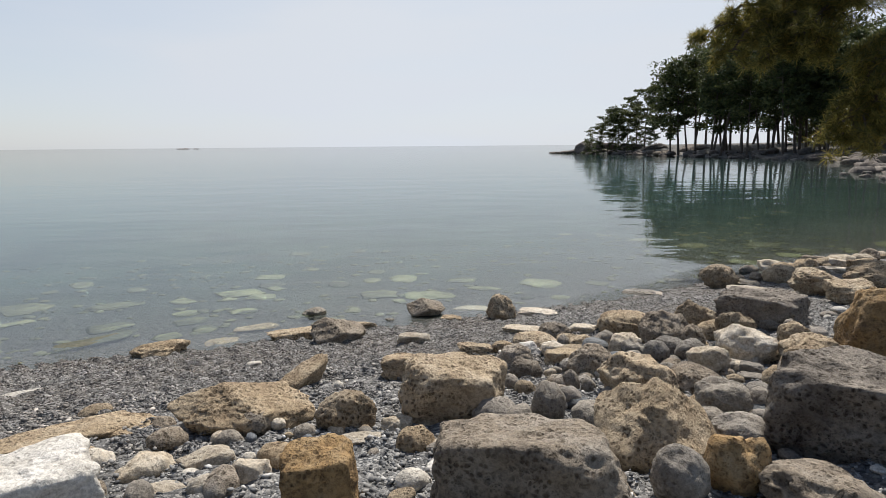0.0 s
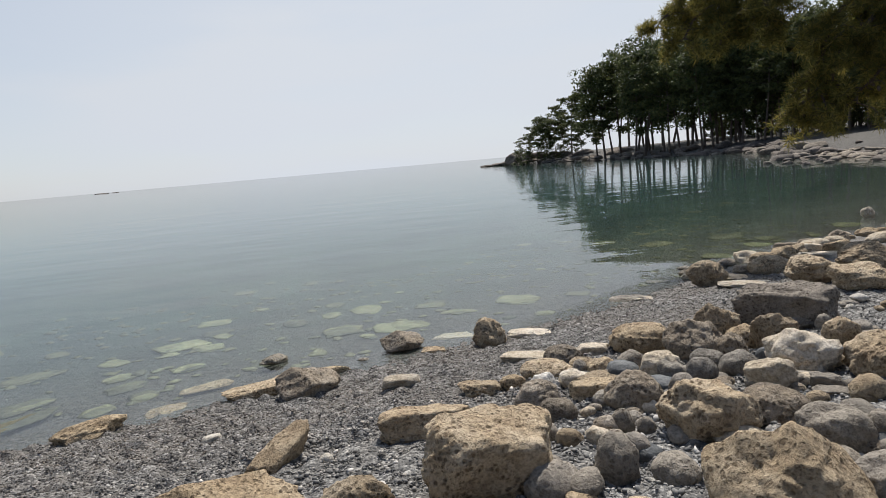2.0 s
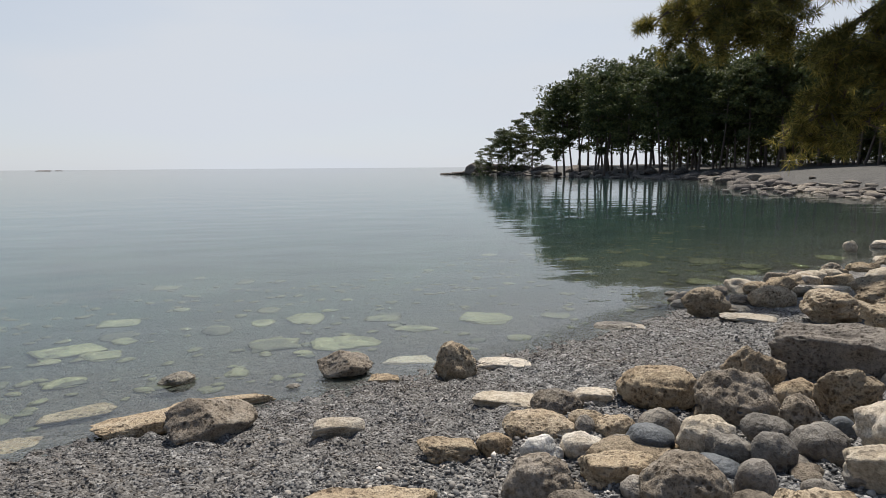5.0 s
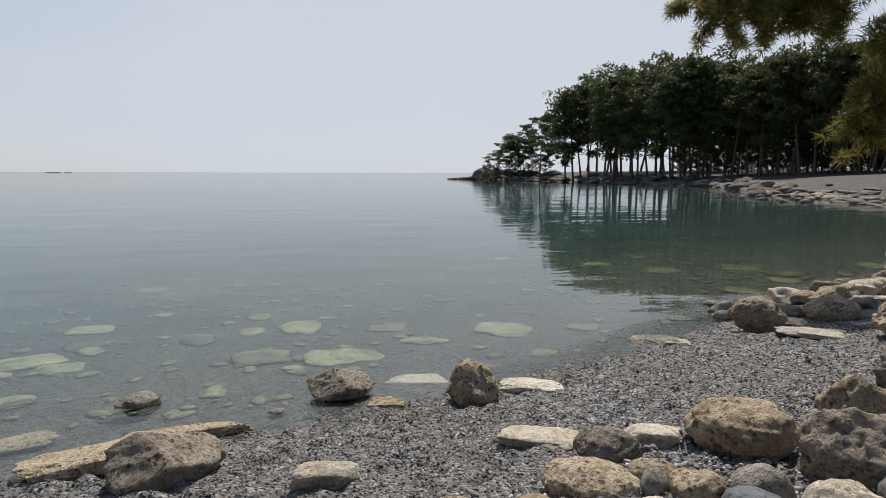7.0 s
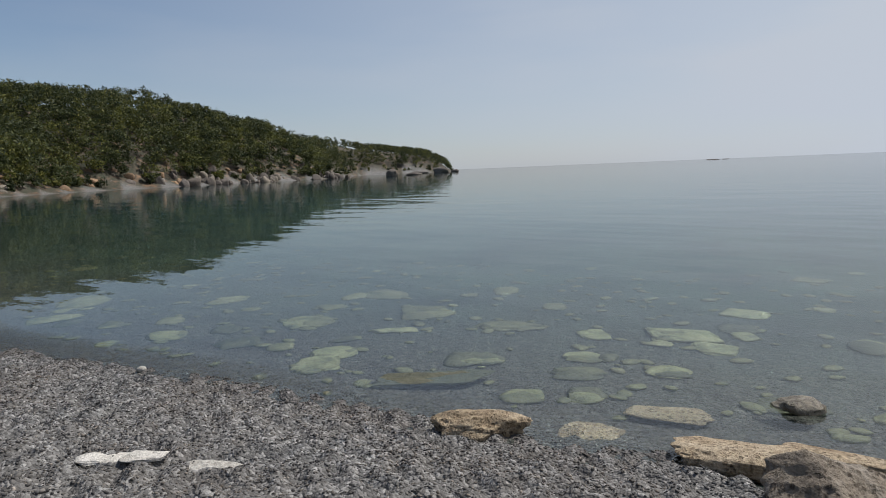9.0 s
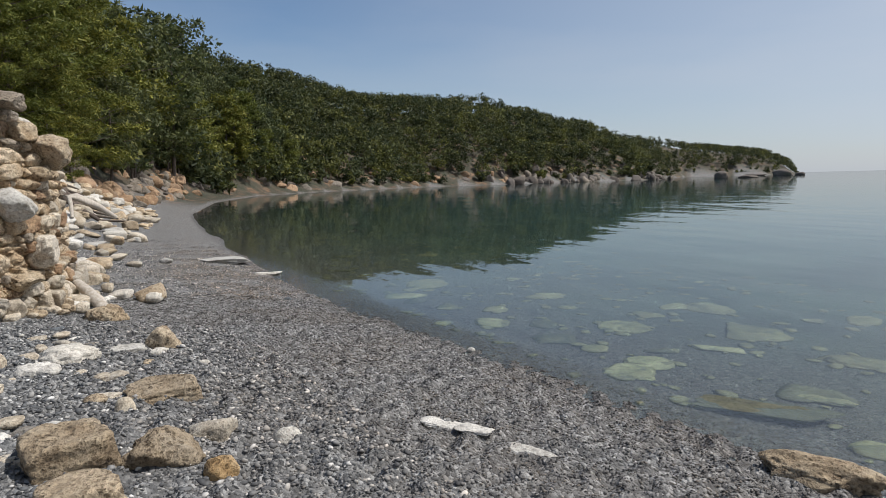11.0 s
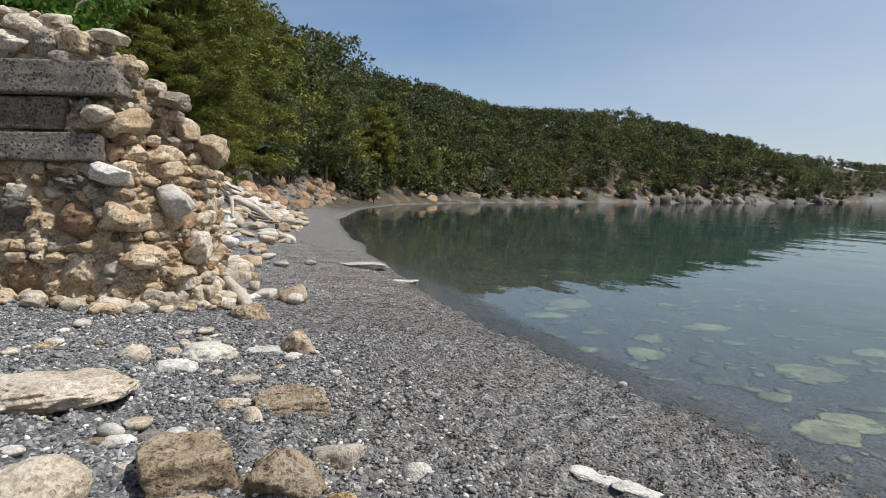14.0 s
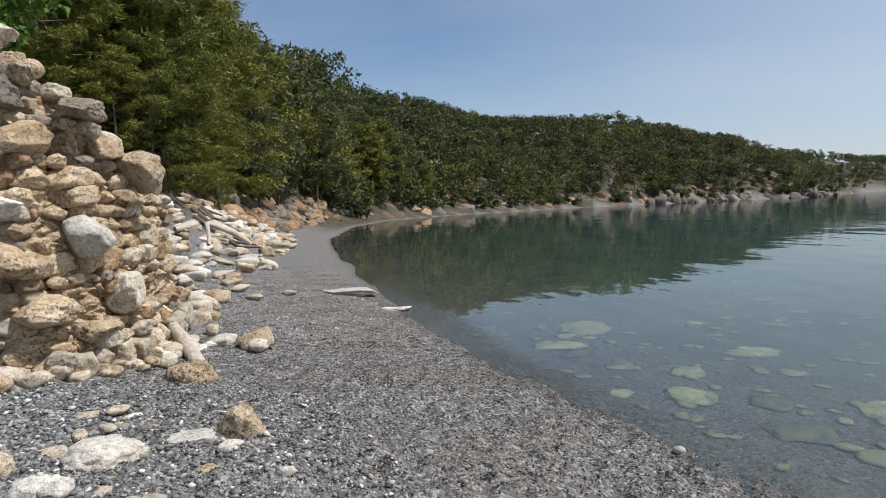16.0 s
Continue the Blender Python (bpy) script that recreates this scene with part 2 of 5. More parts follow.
def water_mat():
    m, t, _ = mat("clear_sea_water")
    t.nodes.remove(t.nodes["Principled BSDF"])
    out = t.nodes["Material Output"]
    v = place(t)
    mp = t.nodes.new("ShaderNodeMapping")
    mp.inputs["Rotation"].default_value = (0, 0, radians(-20))
    mp.inputs["Scale"].default_value = (0.4, 1.0, 1.0)
    t.links.new(v, mp.inputs["Vector"])
    b0 = node(t, "ShaderNodeBump", Strength=1.0, Distance=RIPPLE * 8)
    t.links.new(noise_at(t, mp.outputs["Vector"], 0.25, 2, 0.5), b0.inputs["Height"])
    b1 = node(t, "ShaderNodeBump", Strength=1.0, Distance=RIPPLE * 2.6)
    t.links.new(b0.outputs["Normal"], b1.inputs["Normal"])
    t.links.new(noise_at(t, mp.outputs["Vector"], 0.9, 2, 0.4), b1.inputs["Height"])
    b2 = node(t, "ShaderNodeBump", Strength=1.0, Distance=RIPPLE * 0.55)
    t.links.new(noise_at(t, mp.outputs["Vector"], 3.4, 2, 0.5), b2.inputs["Height"])
    t.links.new(b1.outputs["Normal"], b2.inputs["Normal"])
    # small lapping wavelets close to the beach
    lap = t.nodes.new("ShaderNodeAttribute")
    lap.attribute_name = "lapping"
    high = t.nodes.new("ShaderNodeMath")
    high.operation = "MULTIPLY"
    t.links.new(noise_at(t, v, 16.0, 3, 0.6), high.inputs[0])
    t.links.new(lap.outputs["Fac"], high.inputs[1])
    b3 = node(t, "ShaderNodeBump", Strength=1.0, Distance=0.016)
    t.links.new(high.outputs[0], b3.inputs["Height"])
    t.links.new(b2.outputs["Normal"], b3.inputs["Normal"])
    fres = node(t, "ShaderNodeFresnel", IOR=1.62)
    gloss = node(t, "ShaderNodeBsdfGlossy", Roughness=0.015)
    clear = node(t, "ShaderNodeBsdfRefraction", Color=(0.56, 0.74, 0.78, 1), Roughness=0.0, IOR=1.333)
    murk = node(t, "ShaderNodeBsdfDiffuse", Color=(0.11, 0.25, 0.28, 1))
    body = t.nodes.new("ShaderNodeMixShader")
    # the deeper the water, the more its own colour shows
    deep = t.nodes.new("ShaderNodeAttribute")
    deep.attribute_name = "deep"
    t.links.new(span(t, deep.outputs["Fac"], 0.0, 1.0, 0.01, 0.28), body.inputs[0])
    t.links.new(mixed(t, span(t, deep.outputs["Fac"], 0.0, 0.4), (0.7, 0.81, 0.83), (0.5, 0.7, 0.72)), clear.inputs["Color"])
    top = t.nodes.new("ShaderNodeMixShader")
    for n in (fres, gloss, clear):
        t.links.new(b3.outputs["Normal"], n.inputs["Normal"])
    t.links.new(clear.outputs[0], body.inputs[1])
    t.links.new(murk.outputs[0], body.inputs[2])
    t.links.new(fres.outputs[0], top.inputs[0])
    t.links.new(body.outputs[0], top.inputs[1])
    t.links.new(gloss.outputs[0], top.inputs[2])
    t.links.new(top.outputs[0], out.inputs["Surface"])
    return m


def leaf_mat(name, a, b, c, through_light=0.3):
    m, t, p = mat(name, 0.6)
    rnd = t.nodes.new("ShaderNodeNewGeometry").outputs["Random Per Island"]
    col = ramp(t, rnd, [(0.0, a), (0.55, b), (1.0, c)])
    obr = t.nodes.new("ShaderNodeObjectInfo").outputs["Random"]
    col = mixed(t, 1.0, col, ramp(t, obr, [(0, (0.75, 0.8, 0.75)), (1, (1.2, 1.1, 0.95))]), "MULTIPLY")
    tone = t.nodes.new("ShaderNodeAttribute")
    tone.attribute_name = "tone"
    col = mixed(t, 1.0, col, ramp(t, tone.outputs["Fac"], [(0.0, (1, 1, 1)), (0.02, (0.42, 0.46, 0.48)), (0.55, (0.9, 0.88, 0.85)), (1.0, (1.6, 1.4, 0.95))]), "MULTIPLY")
    t.links.new(col, p.inputs["Base Color"])
    p.inputs["Specular IOR Level"].default_value = 0.25
    tr = t.nodes.new("ShaderNodeBsdfTranslucent")
    t.links.new(col, tr.inputs["Color"])
    mx = t.nodes.new("ShaderNodeMixShader")
    mx.inputs[0].default_value = through_light
    t.links.new(p.outputs[0], mx.inputs[1])
    t.links.new(tr.outputs[0], mx.inputs[2])
    t.links.new(mx.outputs[0], t.nodes["Material Output"].inputs["Surface"])
    return m


def wood_mat(name, a, b, scale=14.0):
    m, t, p = mat(name, 0.9)
    v = t.nodes.new("ShaderNodeTexCoord").outputs["Object"]
    mp = t.nodes.new("ShaderNodeMapping")
    mp.inputs["Scale"].default_value = (1, 1, 0.15)
    t.links.new(v, mp.inputs["Vector"])
    n = noise_at(t, mp.outputs["Vector"], scale, 6, 0.7)
    t.links.new(ramp(t, n, [(0.3, a), (0.7, b)]), p.inputs["Base Color"])
    bumped(t, p, n, 0.8, 0.03)
    return m


def pebble_mat(name, gain):
    m, t, p = mat(name, 0.75)
    rnd = t.nodes.new("ShaderNodeNewGeometry").outputs["Random Per Island"]
    v = place(t)
    col = ramp(t, rnd, [(0.0, (0.04, 0.041, 0.043)), (0.3, (0.09, 0.091, 0.091)), (0.6, (0.152, 0.15, 0.145)), (0.88, (0.25, 0.238, 0.218)), (1.0, (0.5, 0.485, 0.46))])
    col = mixed(t, 0.5, col, ramp(t, noise_at(t, v, 60, 3), [(0.3, (0.6, 0.6, 0.6)), (0.7, (1.1, 1.1, 1.1))]), "MULTIPLY")
    sep = t.nodes.new("ShaderNodeSeparateXYZ")
    t.links.new(v, sep.inputs[0])
    col = mixed(t, 1.0, col, (gain, gain, gain), "MULTIPLY")
    brown = mixed(t, 1.0, col, (0.95, 0.8, 0.66), "MULTIPLY")
    patch = span(t, noise_at(t, v, 0.9, 3), 0.36, 0.6, 0.35, 1.0)
    col = mixed(t, span(t, sep.outputs["Z"], 0.6, 0.2), col, mixed(t, patch, col, brown))
    wet = mixed(t, 1.0, col, (0.55, 0.5, 0.45), "MULTIPLY")
    col = mixed(t, span(t, sep.outputs["Z"], 0.05, -0.01), col, wet)
    t.links.new(col, p.inputs["Base Color"])
    t.links.new(span(t, sep.outputs["Z"], 0.05, 0.0, 0.75, 0.35), p.inputs["Roughness"])
    return m


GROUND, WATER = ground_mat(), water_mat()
PEBBLE, COARSE = pebble_mat("fine_shingle", 0.66), pebble_mat("dry_coarse_pebbles", 1.4)
PINE = leaf_mat("pine_needles", (0.042, 0.057, 0.026), (0.085, 0.104, 0.042), (0.15, 0.16, 0.062), 0.32)
# the same needles, brighter and yellower: sunlight is put into the colour
PINE_WARM = leaf_mat("sunlit_pine_needles", (0.058, 0.07, 0.014), (0.13, 0.145, 0.028), (0.24, 0.235, 0.05), 0.3)
PINE_DRY = leaf_mat("browned_pine_needles", (0.075, 0.08, 0.03), (0.17, 0.165, 0.05), (0.33, 0.27, 0.08), 0.55)
BROADLEAF = leaf_mat("bright_green_leaves", (0.05, 0.11, 0.015), (0.10, 0.2, 0.03), (0.17, 0.27, 0.05), 0.4)
OLIVE = leaf_mat("olive_green_leaves", (0.07, 0.085, 0.02), (0.14, 0.155, 0.04), (0.23, 0.23, 0.07), 0.4)
BARK = wood_mat("pine_bark", (0.06, 0.045, 0.035), (0.15, 0.115, 0.09), 5.0)
DRIFT = wood_mat("bleached_driftwood", (0.32, 0.27, 0.21), (0.56, 0.5, 0.43), 20.0)
TWIG = wood_mat("grey_dead_twigs", (0.2, 0.17, 0.14), (0.38, 0.34, 0.3), 20.0)


# ---------------------------------------------------------------- geometry helpers
def np_mesh(name, verts, tris, material, smooth=True):
    me = bpy.data.meshes.new(name)
    verts, tris = np.asarray(verts, np.float32), np.asarray(tris, np.int32)
    me.vertices.add(len(verts))
    me.vertices.foreach_set("co", verts.ravel())
    k = tris.shape[1]
    me.loops.add(tris.size)
    me.loops.foreach_set("vertex_index", tris.ravel())
    me.polygons.add(len(tris))
    me.polygons.foreach_set("loop_start", np.arange(0, tris.size, k, dtype=np.int32))
    me.polygons.foreach_set("use_smooth", np.full(len(tris), smooth))
    me.update(calc_edges=True)
    me.materials.append(material)
    return me


def part(name, me, parent, label=""):
    ob = new(name, me)
    ob.parent = parent
    return tagged(ob, label)


def ball(level):
    bm = bmesh.new()
    bmesh.ops.create_icosphere(bm, subdivisions=level, radius=1)
    v = np.array([x.co[:] for x in bm.verts])
    f = np.array([[x.index for x in q.verts] for q in bm.faces])
    bm.free()
    return v, f


BALL = {k: ball(k) for k in (1, 2, 3, 4, 5, 6)}


def waves(v, rng, freq, n=6):
    """Smooth random bumps over points v, about -1 to 1."""
    s = np.zeros(len(v))
    for _ in range(n):
        k = rng.normal(size=3)
        k *= freq / np.linalg.norm(k)
        s += np.sin(v @ k + rng.uniform(0, 6.28))
    return s / n ** 0.5 / 1.2


CUTS = {"round": (9, 0.86, 0.98), "rough": (16, 0.7, 0.96), "block": (5, 0.88, 0.99), "cube": (3, 0.9, 1.0), "slab": (8, 0.8, 0.98), "plate": (7, 0.8, 0.95),
        "ashlar": (2, 0.98, 1.0), "chunk": (11, 0.56, 0.88), "wedge": (6, 0.62, 0.9), "pyramid": (3, 0.8, 0.95)}


def rock_shape(seed, shape, level=4):
    """A boulder inside the unit box: a ball cut by planes, then worn and pitted."""
    rng = np.random.default_rng(seed)
    v, f = BALL[level]
    n, a, b = CUTS[shape]
    planes = [(q / np.linalg.norm(q), rng.uniform(a, b)) for q in rng.normal(size=(n, 3))]
    if shape in ("block", "cube", "plate", "slab", "ashlar"):
        j = {"block": 0.1, "cube": 0.08, "ashlar": 0.015}.get(shape, 0.2)
        for ax in np.vstack([np.eye(3), -np.eye(3)]):
            q = ax + rng.normal(size=3) * j
            planes.append((q / np.linalg.norm(q), 0.58 if shape in ("cube", "ashlar") else 0.66))
    if shape == "wedge":
        planes += [(np.array(q) / np.linalg.norm(q), o) for q, o in (((0.55, -0.2, 0.8), 0.45), ((-0.5, -0.55, 0.65), 0.5), ((-0.3, 0.8, 0.5), 0.55))]
    if shape == "pyramid":
        planes += [(np.array(q) / np.linalg.norm(q), o) for q, o in (((0.75, -0.3, 0.6), 0.52), ((-0.7, -0.5, 0.62), 0.5), ((0, 0.8, 0.6), 0.55), ((0.1, -0.85, 0.5), 0.6))]
    p = {"ashlar": 60.0, "chunk": 60.0, "block": 40.0, "rough": 34.0, "cube": 40.0}.get(shape, 26.0)
    acc = np.full(len(v), 1.0)
    for q, o in planes:
        acc += np.maximum(v @ q / o, 0) ** p
    r = acc ** (-1 / p)
    rg = {"rough": 1.5, "chunk": 0.9, "round": 1.15, "cube": 0.6, "ashlar": 0.22}.get(shape, 1.0)
    r *= 1 + rg * (0.05 * waves(v, rng, 4) + 0.034 * waves(v, rng, 9) + 0.022 * waves(v, rng, 19, 9))
    if shape != "round":
        r *= 1 + rg * (0.03 - 0.05 * np.abs(waves(v, rng, 8, 5)))
    if level >= 4:
        r *= 1 + rg * (0.013 * waves(v, rng, 38, 12) - 0.05 * np.maximum(waves(v, rng, 30, 9) - 0.6, 0))
    w = v * r[:, None]
    lo, hi = w.min(0), w.max(0)
    return (w - (lo + hi) / 2) / (hi - lo), f


LOOKS = {"tan": "tan pitted limestone", "greytan": "grey-brown pitted limestone", "ochre": "ochre conglomerate", "pale": "pale worn limestone", "white": "white limestone",
         "grey": "smooth grey sea-worn stone", "dark": "dark grey pitted tuff", "slate": "blue-grey slate", "wet": "wet dark limestone", "algae": "green algae-covered stone",
         "rubble": "buff limestone", "rust": "rusty conglomerate", "ashlar": "grey tuff", "cliff": "brown shore rock", "shade_rock": "dark shore rock"}
FORM = {"round": "rounded boulder", "rough": "rough boulder", "block": "squared block", "cube": "squared block", "ashlar": "squared block", "slab": "flat slab", "plate": "flat paving slab", "wedge": "wedge-shaped boulder", "chunk": "angular boulder", "pyramid": "pointed boulder"}
SEED = [0]


def rock(x, y, z, w, d, h, turn, stuff, shape, where="on the pebble beach", level=None, group="", tip=0.0):
    SEED[0] += 1
    level = level or (6 if w > 0.8 else 5 if w > 0.4 else 4 if w > 0.22 else 3)
    v, f = rock_shape(SEED[0], shape, level)
    below = 0.22 * h
    v = v * np.array([w, d, h + below]) + np.array([0, 0, (h + below) / 2 - below])
    name = "boulder" if w > 0.3 and shape not in ("slab", "plate") else "stone_slab" if shape in ("slab", "plate") else "stone"
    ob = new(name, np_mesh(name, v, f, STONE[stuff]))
    ob.matrix_world = pose(x, y, z, 0, tip, turn)
    size = "large " if w > 0.8 else "small " if w < 0.3 else ""
    return tagged(ob, f"{size}{LOOKS[stuff]} {FORM[shape]} {where}", "rock", group or "rocks on the beach")


def sunken(x, y, w, d, turn):
    SEED[0] += 1
    w, d = 0.85 * w, 0.85 * d
    v, f = rock_shape(SEED[0], "rough" if SEED[0] % 3 else "plate", 4 if w > 0.5 else 3)
    z = gz(x, y) + 0.05 + 0.06 * w
    h = max(0.08, 0.16 * w)
    ob = new("submerged_stone", np_mesh("submerged_stone", v * np.array([w, d, h]) + np.array([0, 0, -h / 2]), f, STONE["algae"]))
    ob.matrix_world = pose(x, y, z, 0, 0, turn)
    return tagged(ob, "flat pale-green algae-covered stone slab under shallow water", "submerged stone", "submerged stones")


def tube(points, radii, sides=7):
    """Verts and quads of a tapered tube through points."""
    pts = [Vector(p) for p in points]
    verts, quads = [], []
    for i, p in enumerate(pts):
        t = (pts[min(i + 1, len(pts) - 1)] - pts[max(i - 1, 0)]).normalized()
        a = t.orthogonal().normalized()
        b = t.cross(a)
        for s in range(sides):
            g = 2 * math.pi * s / sides
            verts.append(p + (a * math.cos(g) + b * math.sin(g)) * radii[i])
    for i in range(len(pts) - 1):
        for s in range(sides):
            o, q = i * sides, (s + 1) % sides
            quads.append((o + s, o + q, o + sides + q, o + sides + s))
    return [tuple(v) for v in verts], quads


def join(pieces):
    verts, quads = [], []
    for v, q in pieces:
        quads += [tuple(i + len(verts) for i in f) for f in q]
        verts += v
    return verts, quads


def needles(centres, radii, per, length, width, rng, up=0.35):
    """Tufts: per narrow triangles round each centre, inside the flattened radius."""
    n = len(centres) * per
    c = np.repeat(centres, per, 0)
    rad = np.repeat(radii, per, 0)
    o = rng.normal(size=(n, 3))
    o /= np.linalg.norm(o, axis=1)[:, None]
    o *= rng.uniform(0.25, 1, (n, 1)) ** 0.5 * rad
    d = o / (np.linalg.norm(o, axis=1)[:, None] + 1e-6) + rng.normal(size=(n, 3)) * 0.6
    d[:, 2] += up
    d /= np.linalg.norm(d, axis=1)[:, None]
    s = np.cross(d, rng.normal(size=(n, 3)))
    s /= np.linalg.norm(s, axis=1)[:, None] + 1e-6
    L = length * rng.uniform(0.6, 1.4, (n, 1))
    W = width * rng.uniform(0.6, 1.4, (n, 1))
    base = c + o
    v = np.stack([base - s * W, base + s * W, base + d * L], 1).reshape(-1, 3)
    return v, np.arange(3 * n).reshape(-1, 3)


def tufts(centres, radii, per, size, rng, thin=0.42):
    """Leafy clumps: sprigs lying on a ragged shell round each centre."""
    n = len(centres) * per
    c, rad = np.repeat(centres, per, 0), np.repeat(radii, per, 0)
    o = rng.normal(size=(n, 3)) + np.array([0, 0, 0.25])
    o /= np.linalg.norm(o, axis=1)[:, None]
    base = c + o * rad * rng.uniform(0.55, 1.08, (n, 1))
    face = o / rad * rad.mean(1)[:, None] + 0.5 * rng.normal(size=(n, 3))
    face /= np.linalg.norm(face, axis=1)[:, None]
    s = np.cross(face, rng.normal(size=(n, 3)))
    s /= np.linalg.norm(s, axis=1)[:, None] + 1e-6
    d = np.cross(s, face) + 0.45 * o
    k = size * rng.uniform(0.5, 1.4, (n, 1))
    v = np.stack([base - s * k * thin, base + s * k * thin, base + d * k], 1).reshape(-1, 3)
    return v, np.arange(3 * n).reshape(-1, 3)


def pine(name, h, crown_from, spread, seed, boughs, per, size, material, lean=0.0, label="", flat=0.45, clump=0.2, dome=0.3, thin=0.42):
    """A Mediterranean pine: bent tapered trunk, limbs that each carry several leafy clumps."""
    rng = np.random.default_rng(seed)
    root = new(name)
    r0 = h * 0.0085 + 0.035
    bend = rng.normal(size=2) * h * 0.03
    pts = [(bend[0] * math.sin(2.5 * k) + lean * h * k ** 1.4, bend[1] * math.sin(2.1 * k), -0.4 + (h * 0.93 + 0.4) * k) for k in np.linspace(0, 1, 8)]
    trunk = [tube(pts, [r0 * (1.25 - 1.1 * k) for k in np.linspace(0, 1, 8)])]
    cen, rad = [], []
    for i in range(boughs):
        rel = (i + rng.uniform(0, 1)) / boughs
        k = crown_from + (1 - crown_from) * rel ** 0.85
        j = min(int(k * 7), 6)
        base = np.array(pts[j]) + (np.array(pts[j + 1]) - np.array(pts[j])) * (k * 7 - j)
        reach = spread * (dome + (1 - dome) * math.sin(math.pi * (0.22 + 0.7 * rel)) ** 1.2) * rng.uniform(0.55, 1.1)
        g = i * 2.4 + rng.normal() * 0.5
        rise = rng.uniform(0.0, 0.35) + 0.25 * rel
        end = base + np.array([math.cos(g) * reach, math.sin(g) * reach, reach * rise])
        mid = (base + end) / 2 + np.array([0, 0, -0.06 * reach])
        trunk.append(tube([tuple(base), tuple(mid), tuple(end)], [r0 * 0.32, r0 * 0.22, r0 * 0.08], 5))
        for along in (0.5, 0.72, 0.9, 1.05):
            q = spread * clump * rng.uniform(0.65, 1.25) * (0.75 + 0.3 * along)
            p = base + (end - base) * along + rng.normal(size=3) * spread * np.array([0.09, 0.09, 0.05])
            cen.append(p + np.array([0, 0, 0.3 * q]))
            rad.append((q, q, q * flat * rng.uniform(0.8, 1.3)))
    top = np.array(pts[-1])
    for _ in range(3):
        q = spread * clump * rng.uniform(0.8, 1.2)
        cen.append(top + rng.normal(size=3) * q * 0.5)
        rad.append((q, q, q * 0.7))
    v, q = join(trunk)
    me = bpy.data.meshes.new("trunk")
    me.from_pydata(v, [], q)
    me.materials.append(BARK)
    for poly in me.polygons:
        poly.use_smooth = True
    part("trunk", me, root, "brown bark trunk with limbs")
    v, f = tufts(np.array(cen), np.array(rad), per, size, rng, thin)
    part("crown", np_mesh("crown", v, f, material, False), root, "crown of dark green needle tufts")
    return tagged(root, label, "tree")


# how high the woods stand against the sky, in degrees, by bearing from the beach
RIDGE = np.radians(np.array([(-125, 24), (-108, 20), (-102, 16.2), (-97.5, 14.3), (-93, 11.2), (-88, 10), (-82, 8), (-76, 7.5), (-70, 7.5), (-63, 5.3), (-57, 3.9), (-53, 2.8), (-46.6, 1.9), (-43.3, 0.35), (-40, 0.2),
                             (13, 0.6), (14.6, 2.4), (16, 3.5), (18.8, 5.3), (20, 4.6), (21, 7.5), (24, 8.2), (29, 9.3), (40, 9.3), (50, 10.2), (62, 10.5)]))


def skyline(x, y):
    """The height up to which the woods reach at a place."""
    x, y = np.asarray(x, float) + 0.4, np.asarray(y, float) - 4.0
    return 2.0 + np.hypot(x, y) * np.tan(np.interp(np.arctan2(x, y), RIDGE[:, 0], RIDGE[:, 1]))


# ---------------------------------------------------------------- the ground, one sheet from hill to sea floor
SHORE = np.array([(-560, 520), (-470, 490), (-430, 450), (-415, 400), (-420, 330), (-330, 225), (-243, 180), (-227, 131), (-193, 57), (-148, 19), (-115, 3.3), (-80, -1.0), (-48, -0.5), (-36.8, 0.8), (-20.4, 3.4),
                  (-13.6, 4.6), (-10.3, 5.45), (-6.6, 6.8), (-4.2, 7.55), (-2.5, 8.05), (-0.8, 8.75), (2.2, 9.9), (3.7, 10.6), (5.8, 11.9), (8.9, 13.4), (12.6, 14.8)])
SHORE_EAST = np.array([(18.2, 18.2), (25, 23), (33, 30), (36, 39), (39, 50), (55, 80), (57, 100), (54, 116), (50, 150), (43.5, 186), (47, 192), (70, 200), (160, 240), (700, 500)])
COAST = np.vstack([SHORE, SHORE_EAST])
LAND = np.vstack([COAST, [(4000, 300), (4000, -4000), (-4000, -4000), (-4000, 900)]])


def smooth(a, b, x):
    t = np.clip((x - a) / (b - a), 0, 1)
    return t * t * (3 - 2 * t)


def shore_distance(x, y):
    """Signed distance from the shoreline, land positive."""
    p = np.stack([x, y], -1)
    best = np.full(x.shape, 1e9)
    for a, b in zip(COAST[:-1], COAST[1:]):
        ab = b - a
        t = np.clip(((p - a) @ ab) / (ab @ ab), 0, 1)
        best = np.minimum(best, np.hypot(*np.moveaxis(p - a - t[..., None] * ab, -1, 0)))
    inside = np.zeros(x.shape, bool)
    for a, b in zip(LAND, np.roll(LAND, -1, 0)):
        cross = (a[1] > y) != (b[1] > y)
        inside ^= cross & (x < (b[0] - a[0]) * (y - a[1]) / (b[1] - a[1] + 1e-12) + a[0])
    return np.where(inside, best, -best)


def ripple(x, y):
    return np.sin(x * 1.3 + 2 * np.sin(y * 0.7)) * 0.5 + np.sin(y * 2.3 + x * 0.9 + 1.5 * np.sin(x * 0.5)) * 0.5


